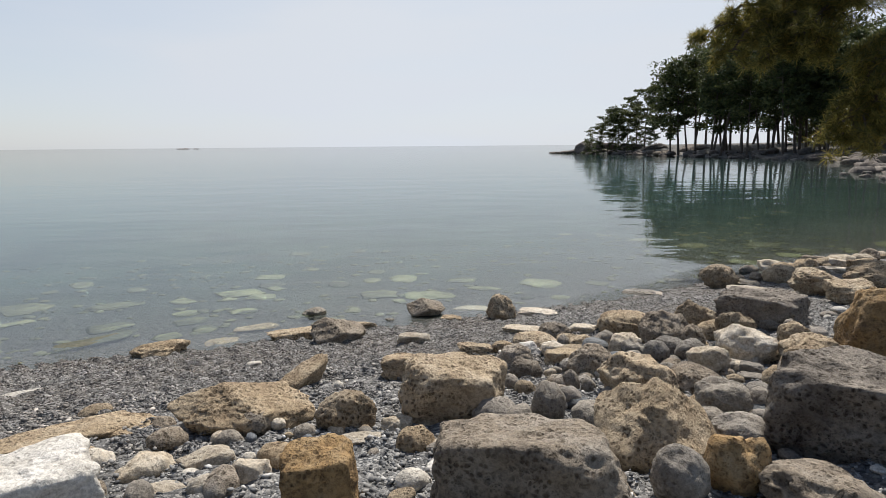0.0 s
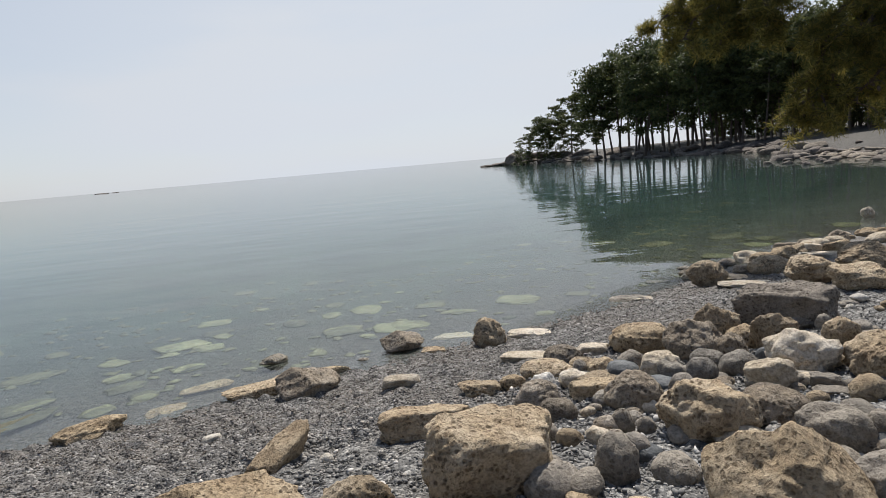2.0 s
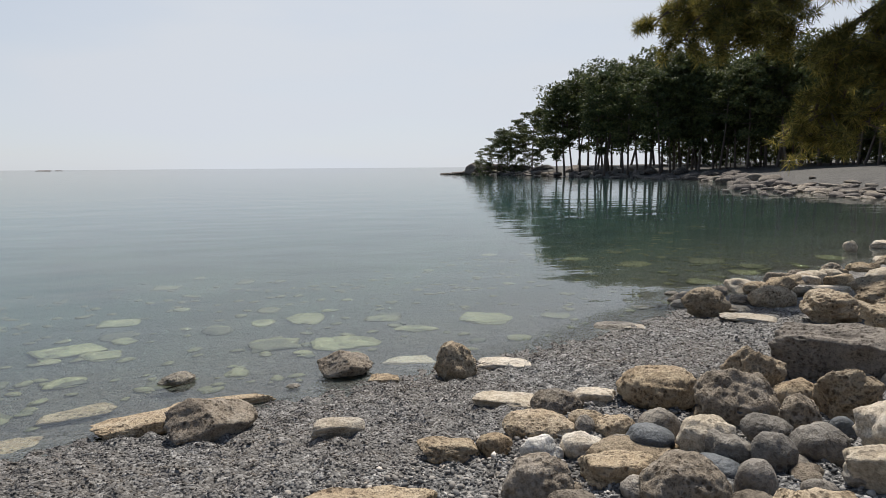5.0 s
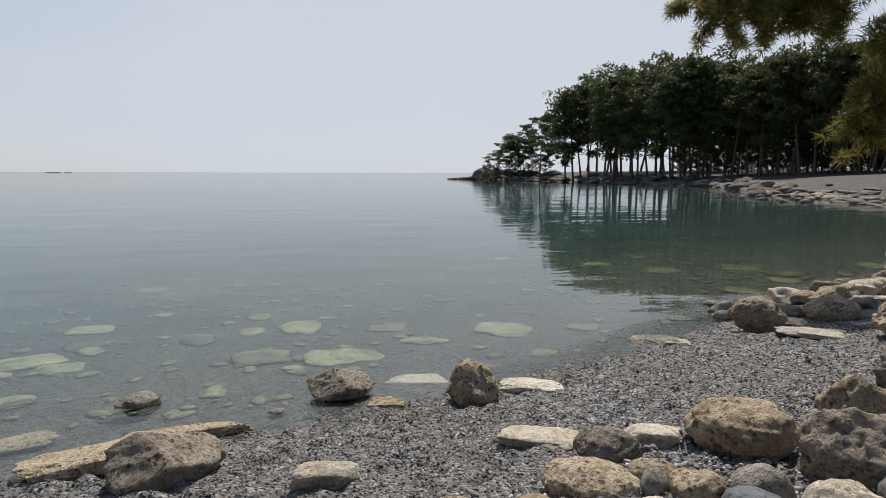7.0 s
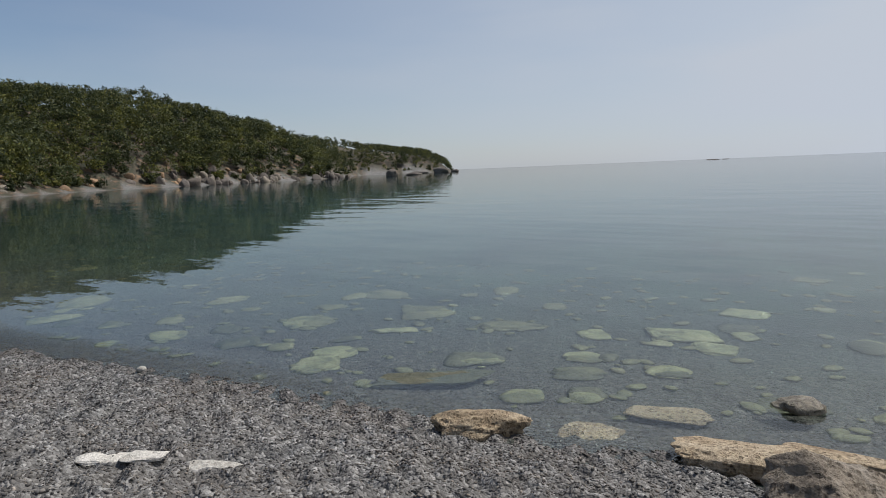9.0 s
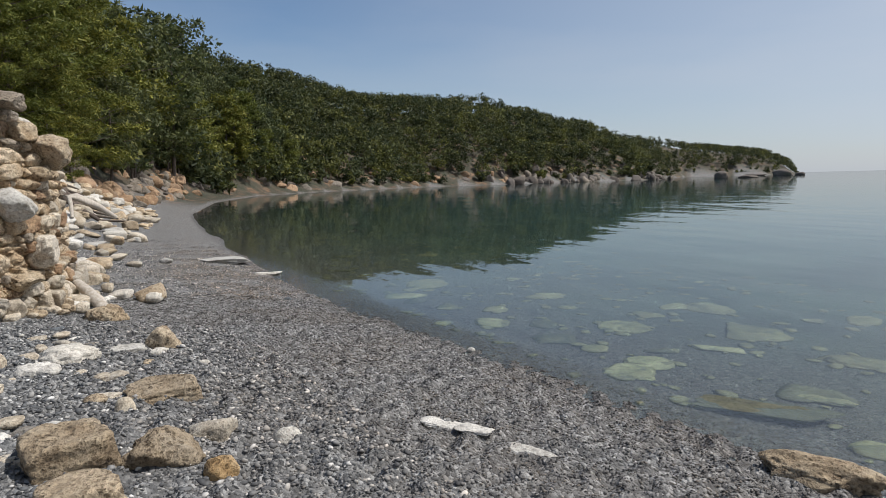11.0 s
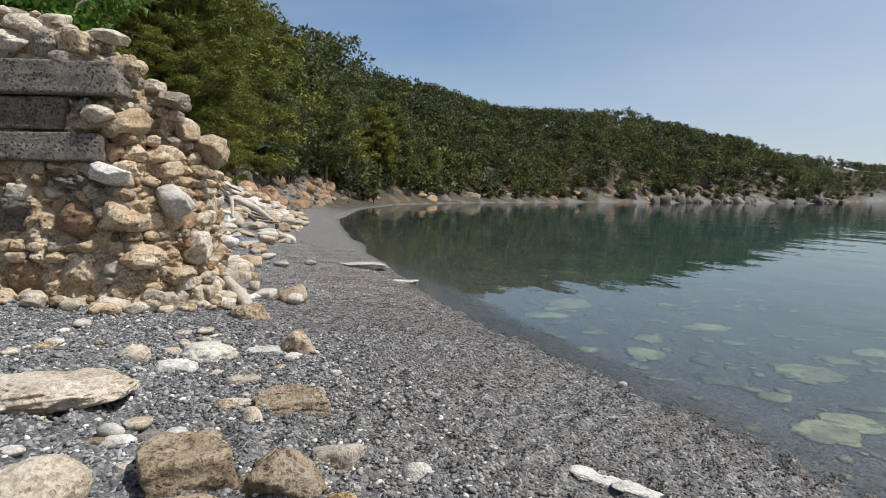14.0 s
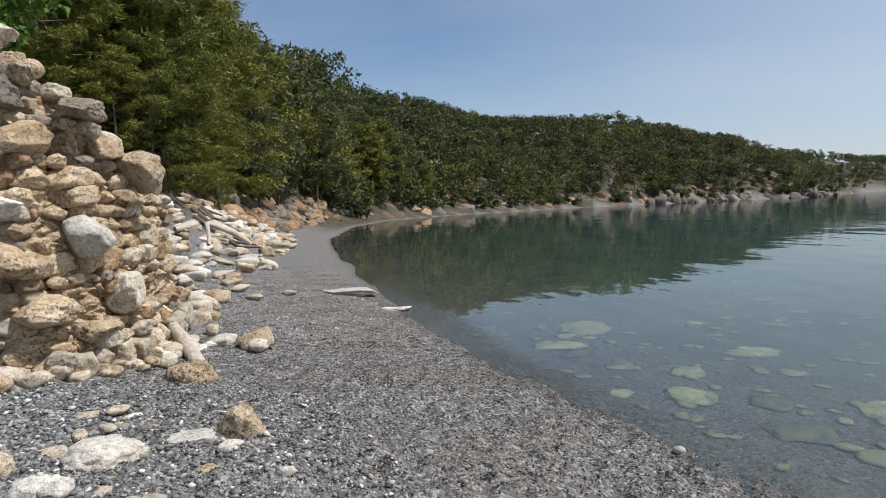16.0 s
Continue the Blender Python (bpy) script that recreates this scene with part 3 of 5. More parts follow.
def ground_height(x, y):
    d = shore_distance(x, y)
    west = smooth(-10, -19, x)
    z = np.where(d > 0, 0.131 * d, np.where(d > -1, 0.22 * d, -0.22 + 0.12 * (d + 1)))
    z = np.where(d > 9, 1.18 + 0.06 * (d - 9), z)
    z = np.where(d < -3, -0.46 + 0.10 * (d + 3), z)
    z = np.maximum(z, -7.0)
    z = np.where(d > 20, np.minimum(z, 1.84 + 0.02 * (d - 20)), z)
    cap = 15 + 12 * smooth(-110, -170, x) - 15 * smooth(85, 200, y) + 9 * smooth(205, 330, y)
    bank = smooth(3.4, 8.5, d) * (2.2 + 0.8 * np.sin(x * 0.13)) + np.minimum(np.clip(0.62 * (d - 7.5), 0, 60), cap)
    z = z + west * np.where(d > 3.4, bank, 0)
    z = np.where((west > 0.5) & (d > 5), np.minimum(z, np.maximum(skyline(x, y) - 7.5, 0.8 + 0.05 * d)), z)
    east = smooth(20, 60, y) * smooth(10, 30, x)
    z = z + east * np.where(d > 0, smooth(0, 4, d) * 0.5, 0)
    rough = np.where(d > 9, 0.4 * west + 0.1, 0.02)
    near = smooth(60, 15, np.hypot(x, y))
    # trodden, wave-heaped shingle
    heap = 0.0
    for i, (f, g) in enumerate(((17, 2.1), (23, 0.4), (29, 1.3), (37, 2.7), (31, 0.9), (21, 1.7))):
        heap = heap + np.sin(x * f * math.cos(g) + y * f * math.sin(g) + 1.7 * np.sin(0.31 * f * (x * math.sin(g) - y * math.cos(g)) + i))
    z = z + 0.0105 * heap * smooth(14, 7, np.hypot(x + 1, y - 4)) * smooth(-0.5, 0.2, d)
    return z + rough * ripple(x * 0.6, y * 0.6) * (0.3 + 0.7 * west) + 0.012 * near * ripple(x * 3.1, y * 3.1) * smooth(-4, 0, d)


def gz(x, y):
    return float(ground_height(np.array([float(x)]), np.array([float(y)]))[0])


def disc(radii, g, cx, cy):
    turns = len(g)
    x = cx + np.outer(radii, np.cos(g)).ravel()
    y = cy + np.outer(radii, np.sin(g)).ravel()
    x, y = np.append(x, cx), np.append(y, cy)
    i, j = np.meshgrid(np.arange(len(radii) - 1), np.arange(turns), indexing="ij")
    a, b = i * turns + j, i * turns + (j + 1) % turns
    quads = np.stack([a, a + turns, b + turns, b], -1).reshape(-1, 4)
    tris = np.vstack([quads[:, [0, 1, 2]], quads[:, [0, 2, 3]]])
    fan = np.stack([np.full(turns, len(x) - 1), np.arange(turns), (np.arange(turns) + 1) % turns], -1)
    return x, y, np.vstack([tris, fan])


# finest over the beach that is walked, between south-east and west-south-west
ring = np.concatenate([np.geomspace(0.25, 1.8, 14), np.geomspace(1.86, 10, 130), np.geomspace(10.3, 3600, 120)])
spoke = np.radians(np.concatenate([np.linspace(10, 215, 620, endpoint=False), np.linspace(215, 370, 70, endpoint=False)]))
gx, gy, gt = disc(ring, spoke, -1.0, 4.0)
gzz = ground_height(gx, gy)
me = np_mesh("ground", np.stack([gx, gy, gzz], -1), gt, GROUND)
gd = shore_distance(gx, gy)
earth = smooth(-12, -28, gx) * np.maximum(smooth(4.6, 7.0, gd), smooth(-50, -80, gx) * smooth(0.2, 1.2, gd)) + smooth(8, 20, gx) * smooth(13, 24, gy) * smooth(0.3, 2, gd)
me.attributes.new("earth", "FLOAT", "POINT").data.foreach_set("value", np.clip(earth, 0, 1).astype(np.float32))
tagged(new("ground", me), "grey pebble beach rising to a reddish earth bank and hill", "ground", kind="structure")

sx, sy, st = disc(np.append(ring[::2], 4700), spoke[::2], -1.0, 4.0)
me = np_mesh("water", np.stack([sx, sy, np.zeros_like(sx)], -1), st, WATER)
me.attributes.new("lapping", "FLOAT", "POINT").data.foreach_set("value", (smooth(-0.9, -0.1, shore_distance(sx, sy)) * smooth(24, 9, np.hypot(sx, sy - 4))).astype(np.float32))
me.attributes.new("deep", "FLOAT", "POINT").data.foreach_set("value", smooth(-0.2, -3.5, ground_height(sx, sy)).astype(np.float32))
sea = new("water", me)
sea.visible_shadow = False      # daylight reaches the sea floor
tagged(sea, "calm clear shallow sea with small ripples", "sea", kind="structure")

# ---------------------------------------------------------------- rocks of the beach and the shallows
rock(-2.78, 4.45, 0.40, 1.30, 0.45, 0.13, 32, "tan", "slab")
rock(-2.99, 5.13, 0.27, 0.29, 0.20, 0.14, 30, "tan", "round")
rock(-1.51, 4.53, 0.43, 1.08, 0.65, 0.39, 18, "tan", "wedge")
rock(-0.70, 4.40, 0.49, 0.47, 0.38, 0.32, 9, "tan", "rough")
rock(-2.34, 3.17, 0.54, 0.85, 0.59, 0.39, 36, "white", "block")
rock(-2.33, 3.88, 0.46, 0.31, 0.25, 0.17, 31, "pale", "round")
rock(-1.87, 3.67, 0.51, 0.40, 0.28, 0.19, 27, "pale", "rough")
rock(-1.52, 3.78, 0.54, 0.38, 0.19, 0.12, 22, "pale", "slab")
rock(-1.06, 3.77, 0.54, 0.25, 0.22, 0.17, 16, "tan", "round")
rock(-1.15, 3.52, 0.57, 0.25, 0.20, 0.18, 18, "pale", "rough")
rock(-0.63, 3.04, 0.65, 0.42, 0.29, 0.42, 12, "ochre", "block")
rock(-1.49, 4.14, 0.47, 0.20, 0.16, 0.16, 20, "grey", "round")
rock(-0.96, 4.20, 0.50, 0.18, 0.15, 0.14, 13, "grey", "round")
rock(-0.79, 3.95, 0.54, 0.21, 0.17, 0.13, 11, "pale", "round")
rock(-0.54, 4.05, 0.57, 0.31, 0.19, 0.05, 8, "pale", "slab")
rock(-1.64, 3.36, 0.56, 0.31, 0.25, 0.11, 26, "pale", "round")
rock(-1.37, 3.38, 0.57, 0.23, 0.19, 0.14, 22, "pale", "round")
rock(-0.31, 4.27, 0.52, 0.24, 0.19, 0.14, 4, "pale", "rough")
rock(-0.16, 3.84, 0.58, 0.26, 0.21, 0.20, 2, "tan", "round")
rock(0.03, 3.83, 0.59, 0.22, 0.18, 0.11, -0, "pale", "round")
rock(-0.15, 3.29, 0.65, 0.21, 0.17, 0.13, 3, "white", "round")
rock(0.12, 4.54, 0.52, 0.85, 0.59, 0.51, -2, "tan", "block")
rock(-0.19, 5.75, 0.39, 0.74, 0.30, 0.22, 2, "tan", "slab")
rock(0.41, 4.29, 0.56, 0.34, 0.31, 0.22, -5, "grey", "round")
rock(0.81, 4.35, 0.58, 0.26, 0.23, 0.30, -10, "grey", "round")
rock(1.08, 4.18, 0.61, 0.27, 0.24, 0.18, -14, "grey", "round")
rock(1.02, 4.59, 0.56, 0.20, 0.18, 0.18, -13, "grey", "round")
rock(1.30, 3.53, 0.70, 0.73, 0.66, 0.52, -20, "tan", "pyramid")
rock(0.50, 2.96, 0.72, 1.12, 0.67, 0.50, -10, "greytan", "block")
rock(2.04, 4.17, 0.67, 0.42, 0.34, 0.28, -26, "grey", "round")
rock(2.25, 4.11, 0.68, 0.25, 0.20, 0.24, -29, "grey", "round")
rock(1.88, 3.60, 0.72, 0.41, 0.33, 0.23, -28, "grey", "round")
rock(1.57, 3.03, 0.77, 0.34, 0.30, 0.33, -27, "ochre", "rough")
rock(1.24, 2.96, 0.76, 0.30, 0.24, 0.31, -23, "grey", "round")
rock(2.46, 3.38, 0.78, 1.03, 0.57, 0.60, -36, "dark", "block")
rock(3.86, 5.24, 0.64, 0.70, 0.56, 0.74, -36, "ochre", "rough")
rock(3.31, 5.22, 0.61, 0.60, 0.48, 0.31, -32, "tan", "rough")
rock(1.89, 2.77, 0.82, 0.63, 0.44, 0.22, -34, "greytan", "rough")
rock(2.65, 5.29, 0.60, 0.30, 0.21, 0.09, -27, "grey", "slab")
rock(0.81, 5.51, 0.44, 0.32, 0.25, 0.20, -8, "greytan", "round")
rock(6.96, 9.59, 0.29, 0.90, 0.72, 0.44, -36, "tan", "rough")
rock(1.26, 5.93, 0.44, 0.46, 0.32, 0.15, -22, "tan", "slab")
rock(0.75, 5.86, 0.39, 0.41, 0.33, 0.28, -16, "greytan", "round")
rock(1.44, 5.55, 0.47, 0.46, 0.42, 0.31, -26, "greytan", "round")
rock(1.80, 5.48, 0.50, 0.21, 0.17, 0.22, -31, "grey", "round")
rock(2.04, 4.73, 0.60, 0.51, 0.36, 0.26, -39, "greytan", "round")
rock(1.59, 4.75, 0.57, 0.66, 0.53, 0.38, -33, "tan", "rough")
rock(1.68, 4.54, 0.60, 0.33, 0.26, 0.12, -37, "pale", "round")
rock(2.45, 5.35, 0.55, 0.38, 0.30, 0.26, -38, "pale", "rough")
rock(2.11, 5.74, 0.48, 0.25, 0.20, 0.25, -32, "grey", "round")
rock(0.91, 4.90, 0.52, 0.19, 0.15, 0.14, -23, "pale", "rough")
rock(0.73, 4.97, 0.50, 0.20, 0.16, 0.15, -19, "tan", "round")
rock(0.63, 5.17, 0.47, 0.15, 0.14, 0.16, -17, "grey", "round")
rock(1.11, 5.00, 0.52, 0.18, 0.15, 0.21, -25, "greytan", "round")
rock(1.25, 4.91, 0.53, 0.13, 0.10, 0.15, -28, "grey", "round")
rock(3.66, 6.12, 0.52, 0.32, 0.25, 0.28, -43, "tan", "rough")
rock(2.74, 5.14, 0.62, 0.26, 0.18, 0.10, -43, "grey", "slab")
rock(2.64, 4.98, 0.63, 0.24, 0.17, 0.05, -43, "grey", "slab")
rock(-1.27, 5.69, 0.36, 0.62, 0.24, 0.17, 50, "tan", "slab", tip=-18)
rock(-1.73, 6.00, 0.24, 0.12, 0.09, 0.04, 17, "white", "round")
rock(-2.09, 6.73, 0.16, 0.19, 0.11, 0.05, 19, "white", "slab")
rock(-0.95, 5.56, 0.34, 0.11, 0.09, 0.09, 8, "white", "round")
rock(2.24, 7.22, 0.31, 0.67, 0.54, 0.32, -33, "tan", "round")
rock(2.52, 6.64, 0.40, 0.58, 0.52, 0.40, -40, "greytan", "rough")
rock(3.06, 7.18, 0.36, 0.50, 0.40, 0.42, -41, "tan", "rough")
rock(3.91, 7.23, 0.40, 1.02, 0.46, 0.47, -47, "dark", "block")
rock(3.99, 7.05, 0.43, 0.46, 0.36, 0.16, -49, "grey", "round")
rock(3.98, 6.76, 0.46, 0.16, 0.14, 0.18, -52, "grey", "round")
rock(3.12, 6.29, 0.47, 0.44, 0.40, 0.41, -49, "tan", "rough")
rock(3.04, 6.65, 0.43, 0.34, 0.27, 0.24, -45, "tan", "round")
rock(2.62, 6.13, 0.46, 0.28, 0.22, 0.31, -46, "greytan", "rough")
rock(2.50, 6.43, 0.45, 0.26, 0.18, 0.11, -42, "slate", "slab")
rock(2.89, 6.08, 0.48, 0.16, 0.13, 0.14, -49, "slate", "round")
rock(2.90, 5.62, 0.52, 0.58, 0.50, 0.40, -45, "pale", "rough")
rock(2.41, 6.17, 0.45, 0.32, 0.26, 0.18, -44, "grey", "round")
rock(2.47, 5.80, 0.50, 0.35, 0.28, 0.23, -49, "grey", "round")
rock(1.92, 6.09, 0.43, 0.35, 0.28, 0.27, -39, "pale", "rough")
rock(1.94, 5.91, 0.45, 0.30, 0.24, 0.21, -41, "grey", "rough")
rock(1.81, 6.44, 0.38, 0.29, 0.23, 0.25, -34, "grey", "round")
rock(1.47, 6.17, 0.43, 0.55, 0.33, 0.08, -31, "tan", "slab")
rock(1.24, 6.37, 0.36, 0.31, 0.24, 0.17, -26, "pale", "round")
rock(0.97, 6.42, 0.34, 0.29, 0.23, 0.18, -21, "white", "rough")
rock(1.41, 6.74, 0.33, 0.15, 0.14, 0.16, -26, "grey", "round")
rock(1.11, 6.89, 0.29, 0.53, 0.37, 0.18, -21, "tan", "round")
rock(1.50, 6.91, 0.31, 0.28, 0.20, 0.13, -26, "tan", "round")
rock(1.42, 7.33, 0.26, 0.43, 0.30, 0.20, -22, "greytan", "round")
rock(1.10, 7.71, 0.22, 0.56, 0.34, 0.07, -17, "pale", "slab")
rock(1.81, 7.47, 0.29, 0.40, 0.24, 0.10, -26, "pale", "slab")
rock(1.58, 6.61, 0.35, 0.31, 0.25, 0.18, -29, "tan", "rough")
rock(1.51, 6.40, 0.37, 0.17, 0.14, 0.11, -30, "grey", "round")
rock(0.42, 6.71, 0.30, 0.45, 0.27, 0.10, -11, "tan", "slab")
rock(0.72, 6.65, 0.30, 0.25, 0.18, 0.15, -16, "tan", "round")
rock(-0.31, 7.47, 0.17, 0.42, 0.21, 0.12, 2, "pale", "slab")
rock(5.89, 9.39, 0.26, 0.81, 0.65, 0.42, -46, "tan", "rough")
rock(5.81, 8.37, 0.37, 0.84, 0.59, 0.35, -51, "tan", "rough")
rock(6.20, 10.89, 0.10, 0.67, 0.53, 0.34, -41, "tan", "round")
rock(4.98, 10.71, 0.05, 0.68, 0.41, 0.45, -35, "tan", "rough")
rock(5.49, 10.78, 0.04, 0.56, 0.39, 0.16, -38, "pale", "slab")
rock(7.02, 12.27, 0.00, 0.48, 0.38, 0.22, -39, "tan", "round")
rock(7.96, 10.83, 0.20, 0.76, 0.53, 0.31, -48, "tan", "rough")
rock(9.61, 11.41, 0.22, 0.81, 0.57, 0.26, -51, "tan", "rough")
rock(9.49, 13.34, 0.00, 0.44, 0.40, 0.31, -44, "greytan", "rough")
rock(8.59, 13.20, -0.03, 0.35, 0.28, 0.13, -42, "wet", "round")
rock(7.73, 11.55, 0.07, 0.93, 0.56, 0.19, -44, "pale", "slab")
rock(4.59, 11.74, -0.06, 0.41, 0.28, 0.06, -30, "wet", "slab")
rock(5.53, 12.50, -0.03, 0.27, 0.21, 0.10, -32, "wet", "round")
rock(3.58, 10.65, -0.06, 0.62, 0.37, 0.12, -28, "wet", "slab")
rock(3.79, 10.48, -0.02, 0.33, 0.23, 0.08, -30, "pale", "slab")
rock(18.19, 18.49, 0.00, 0.94, 0.75, 0.43, -51, "white", "rough")
rock(14.49, 16.88, -0.03, 0.85, 0.59, 0.22, -48, "pale", "slab")
rock(12.84, 16.40, 0.00, 0.34, 0.27, 0.30, -45, "pale", "round")
rock(12.80, 13.84, 0.11, 0.43, 0.34, 0.20, -51, "white", "round")
rock(12.10, 14.14, 0.01, 0.76, 0.53, 0.16, -49, "greytan", "slab")
rock(0.94, 9.00, 0.03, 0.47, 0.42, 0.38, -13, "tan", "rough", "at the water's edge")
rock(-0.19, 9.49, -0.03, 0.62, 0.43, 0.27, -0, "greytan", "wedge")
rock(-1.95, 9.51, -0.03, 0.38, 0.27, 0.13, 17, "wet", "rough")
rock(-1.88, 8.38, -0.03, 1.00, 0.50, 0.16, 20, "tan", "slab")
rock(-1.38, 8.74, -0.03, 1.00, 0.35, 0.11, 13, "tan", "slab")
rock(-1.32, 7.94, 0.03, 0.74, 0.45, 0.35, 15, "greytan", "wedge")
rock(1.52, 9.15, 0.02, 0.62, 0.25, 0.12, -18, "pale", "slab")
rock(5.17, 10.05, 0.17, 0.75, 0.38, 0.06, -41, "pale", "slab")
rock(-3.52, 7.63, 0.00, 0.76, 0.38, 0.18, 42, "tan", "rough")
rock(-4.73, 8.30, -0.07, 1.22, 0.43, 0.08, 46, "algae", "slab", "awash at the waterline")
rock(-2.95, 8.20, -0.11, 0.49, 0.40, 0.09, 32, "tan", "plate", "in the shallow water")
rock(-2.69, 8.88, -0.11, 0.67, 0.33, 0.09, 25, "tan", "plate", "in the shallow water")
rock(0.58, 9.85, -0.14, 0.68, 0.34, 0.08, -11, "pale", "slab")
rock(-0.74, 9.16, -0.03, 0.16, 0.13, 0.05, 3, "wet", "round")
rock(0.20, 9.15, -0.03, 0.33, 0.20, 0.08, -8, "tan", "slab")
rock(-2.95, 7.59, -0.03, 0.19, 0.11, 0.01, 36, "pale", "slab")
rock(-5.0, 2.1, gz(-5.0, 2.1), 1.05, 0.6, 0.19, 112, "pale", "rough")
rock(-3.80, 2.70, 0.56, 0.47, 0.33, 0.24, 118, "pale", "round")
rock(-4.13, 3.24, 0.48, 0.46, 0.36, 0.26, 108, "tan", "block")
rock(-3.60, 3.43, 0.48, 0.38, 0.30, 0.2, 107, "tan", "block")
rock(-4.20, 3.68, 0.42, 0.44, 0.36, 0.24, 100, "tan", "rough")
rock(-3.97, 4.00, 0.39, 0.19, 0.15, 0.16, 95, "ochre", "rough")
rock(-5.41, 3.51, 0.40, 0.53, 0.37, 0.18, 100, "tan", "slab")
rock(-4.47, 4.37, 0.28, 0.19, 0.15, 0.18, 89, "white", "rough")
rock(-6.49, 2.59, 0.42, 0.55, 0.33, 0.24, 107, "white", "rough")
rock(-6.27, 2.09, 0.49, 0.26, 0.21, 0.20, 112, "pale", "round")
rock(-6.05, 2.49, 0.46, 0.33, 0.23, 0.18, 109, "white", "rough")
rock(-6.98, 2.94, 0.38, 0.41, 0.24, 0.11, 102, "white", "slab")
rock(-7.19, 3.26, 0.31, 0.35, 0.28, 0.31, 99, "tan", "rough")
rock(-6.51, 3.62, 0.33, 0.30, 0.15, 0.08, 97, "white", "slab")
rock(-8.60, 2.45, 0.32, 0.48, 0.39, 0.30, 103, "tan", "rough")
rock(-5.93, 3.06, 0.43, 0.25, 0.17, 0.10, 104, "pale", "slab")
rock(-5.02, 3.33, 0.42, 0.14, 0.10, 0.18, 103, "pale", "round")
rock(-4.55, 3.92, 0.40, 0.30, 0.21, 0.15, 96, "pale", "slab")
rock(-4.52, 2.74, 0.51, 0.23, 0.16, 0.11, 113, "white", "round")
rock(-4.21, 2.96, 0.53, 0.25, 0.17, 0.07, 112, "pale", "slab")
rock(-4.74, 2.13, 0.60, 0.24, 0.17, 0.07, 119, "tan", "slab")
rock(-7.92, 2.08, 0.43, 0.26, 0.18, 0.11, 107, "slate", "slab")
rock(-6.52, 0.88, 0.65, 0.41, 0.24, 0.06, 121, "white", "slab")
rock(-5.92, 2.32, 0.52, 0.25, 0.17, 0.07, 111, "pale", "slab")
rock(-5.15, 2.36, 0.55, 0.27, 0.16, 0.08, 114, "pale", "slab")
rock(-5.42, 3.13, 0.45, 0.23, 0.14, 0.06, 104, "pale", "slab")
rock(-16.6, 3.3, gz(-16.6, 3.3), 1.3, 0.7, 0.13, 94, "white", "slab")
rock(-14.75, 4.33, gz(-14.75, 4.33), 0.62, 0.34, 0.06, 90, "white", "slab")
rock(-4.74, 5.45, gz(-4.74, 5.45), 0.36, 0.16, 0.02, 44, "white", "slab")
rock(-4.5, 5.61, gz(-4.5, 5.61), 0.3, 0.15, 0.02, 40, "white", "slab")
rock(-4.17, 5.84, gz(-4.17, 5.84), 0.46, 0.17, 0.02, 36, "white", "slab")
rock(-7.23, 6.52, -0.00, 0.10, 0.06, 0.06, 71, "white", "round")
rock(-5.72, 4.58, 0.19, 0.07, 0.04, 0.08, 86, "white", "round")
rock(-11.02, 4.60, -0.00, 0.15, 0.09, 0.13, 88, "slate", "round")
rock(-8.53, 5.39, -0.00, 0.08, 0.05, 0.07, 82, "slate", "round")
rock(-29.31, -3.05, -0.03, 1.60, 0.64, 0.21, 104, "white", "slab")
rock(-24.01, -2.15, 0.00, 0.76, 0.53, 0.49, 106, "white", "rough")
rock(-12.90, 0.75, 0.25, 0.38, 0.26, 0.32, 106, "pale", "rough")
rock(-10.95, 1.34, 0.29, 0.27, 0.22, 0.23, 106, "pale", "round")
rock(-6.59, 2.25, 0.49, 0.20, 0.14, 0.09, 120, "pale", "slab")
sunken(-8.02, 9.02, 0.87, 0.83, 58)
sunken(-6.11, 7.87, 0.63, 0.65, 57)
sunken(-6.37, 8.30, 0.66, 0.59, 55)
sunken(-7.68, 7.76, 0.62, 0.56, 64)
sunken(-8.74, 7.32, 0.55, 0.71, 70)
sunken(-8.43, 8.01, 0.49, 0.60, 65)
sunken(-7.06, 8.02, 0.39, 0.44, 60)
sunken(-7.14, 10.43, 0.81, 1.03, 47)
sunken(-8.73, 10.94, 1.06, 1.03, 51)
sunken(-10.51, 9.12, 0.66, 0.66, 64)
sunken(-9.69, 7.75, 0.48, 0.62, 69)
sunken(-12.44, 7.33, 1.10, 1.42, 76)
sunken(-11.25, 6.66, 0.89, 0.54, 77)
sunken(-10.05, 7.02, 0.31, 0.40, 74)
sunken(-6.10, 7.23, 0.17, 0.22, 62)
sunken(-5.18, 7.39, 0.12, 0.16, 56)
sunken(-5.07, 9.05, 0.48, 0.63, 43)
sunken(-8.87, 6.66, 0.32, 0.35, 74)
sunken(-7.93, 9.02, 0.78, 0.82, 58)
sunken(-6.06, 7.88, 0.58, 0.58, 57)
sunken(-6.35, 8.40, 0.45, 0.42, 55)
sunken(-7.11, 10.47, 0.69, 0.62, 47)
sunken(-4.96, 9.18, 0.71, 0.53, 42)
sunken(-3.83, 8.51, 0.47, 0.39, 38)
sunken(-3.89, 9.49, 0.67, 0.38, 33)
sunken(-3.48, 8.98, 0.43, 0.34, 32)
sunken(-3.23, 10.04, 0.53, 0.49, 25)
sunken(-4.19, 9.99, 0.47, 0.37, 33)
sunken(-3.74, 11.47, 1.07, 0.76, 24)
sunken(-4.60, 10.89, 0.48, 0.53, 32)
sunken(-5.89, 11.91, 0.44, 0.57, 35)
sunken(-7.63, 7.79, 0.64, 0.58, 64)
sunken(-8.70, 7.41, 0.43, 0.56, 69)
sunken(-10.48, 8.82, 0.48, 0.52, 66)
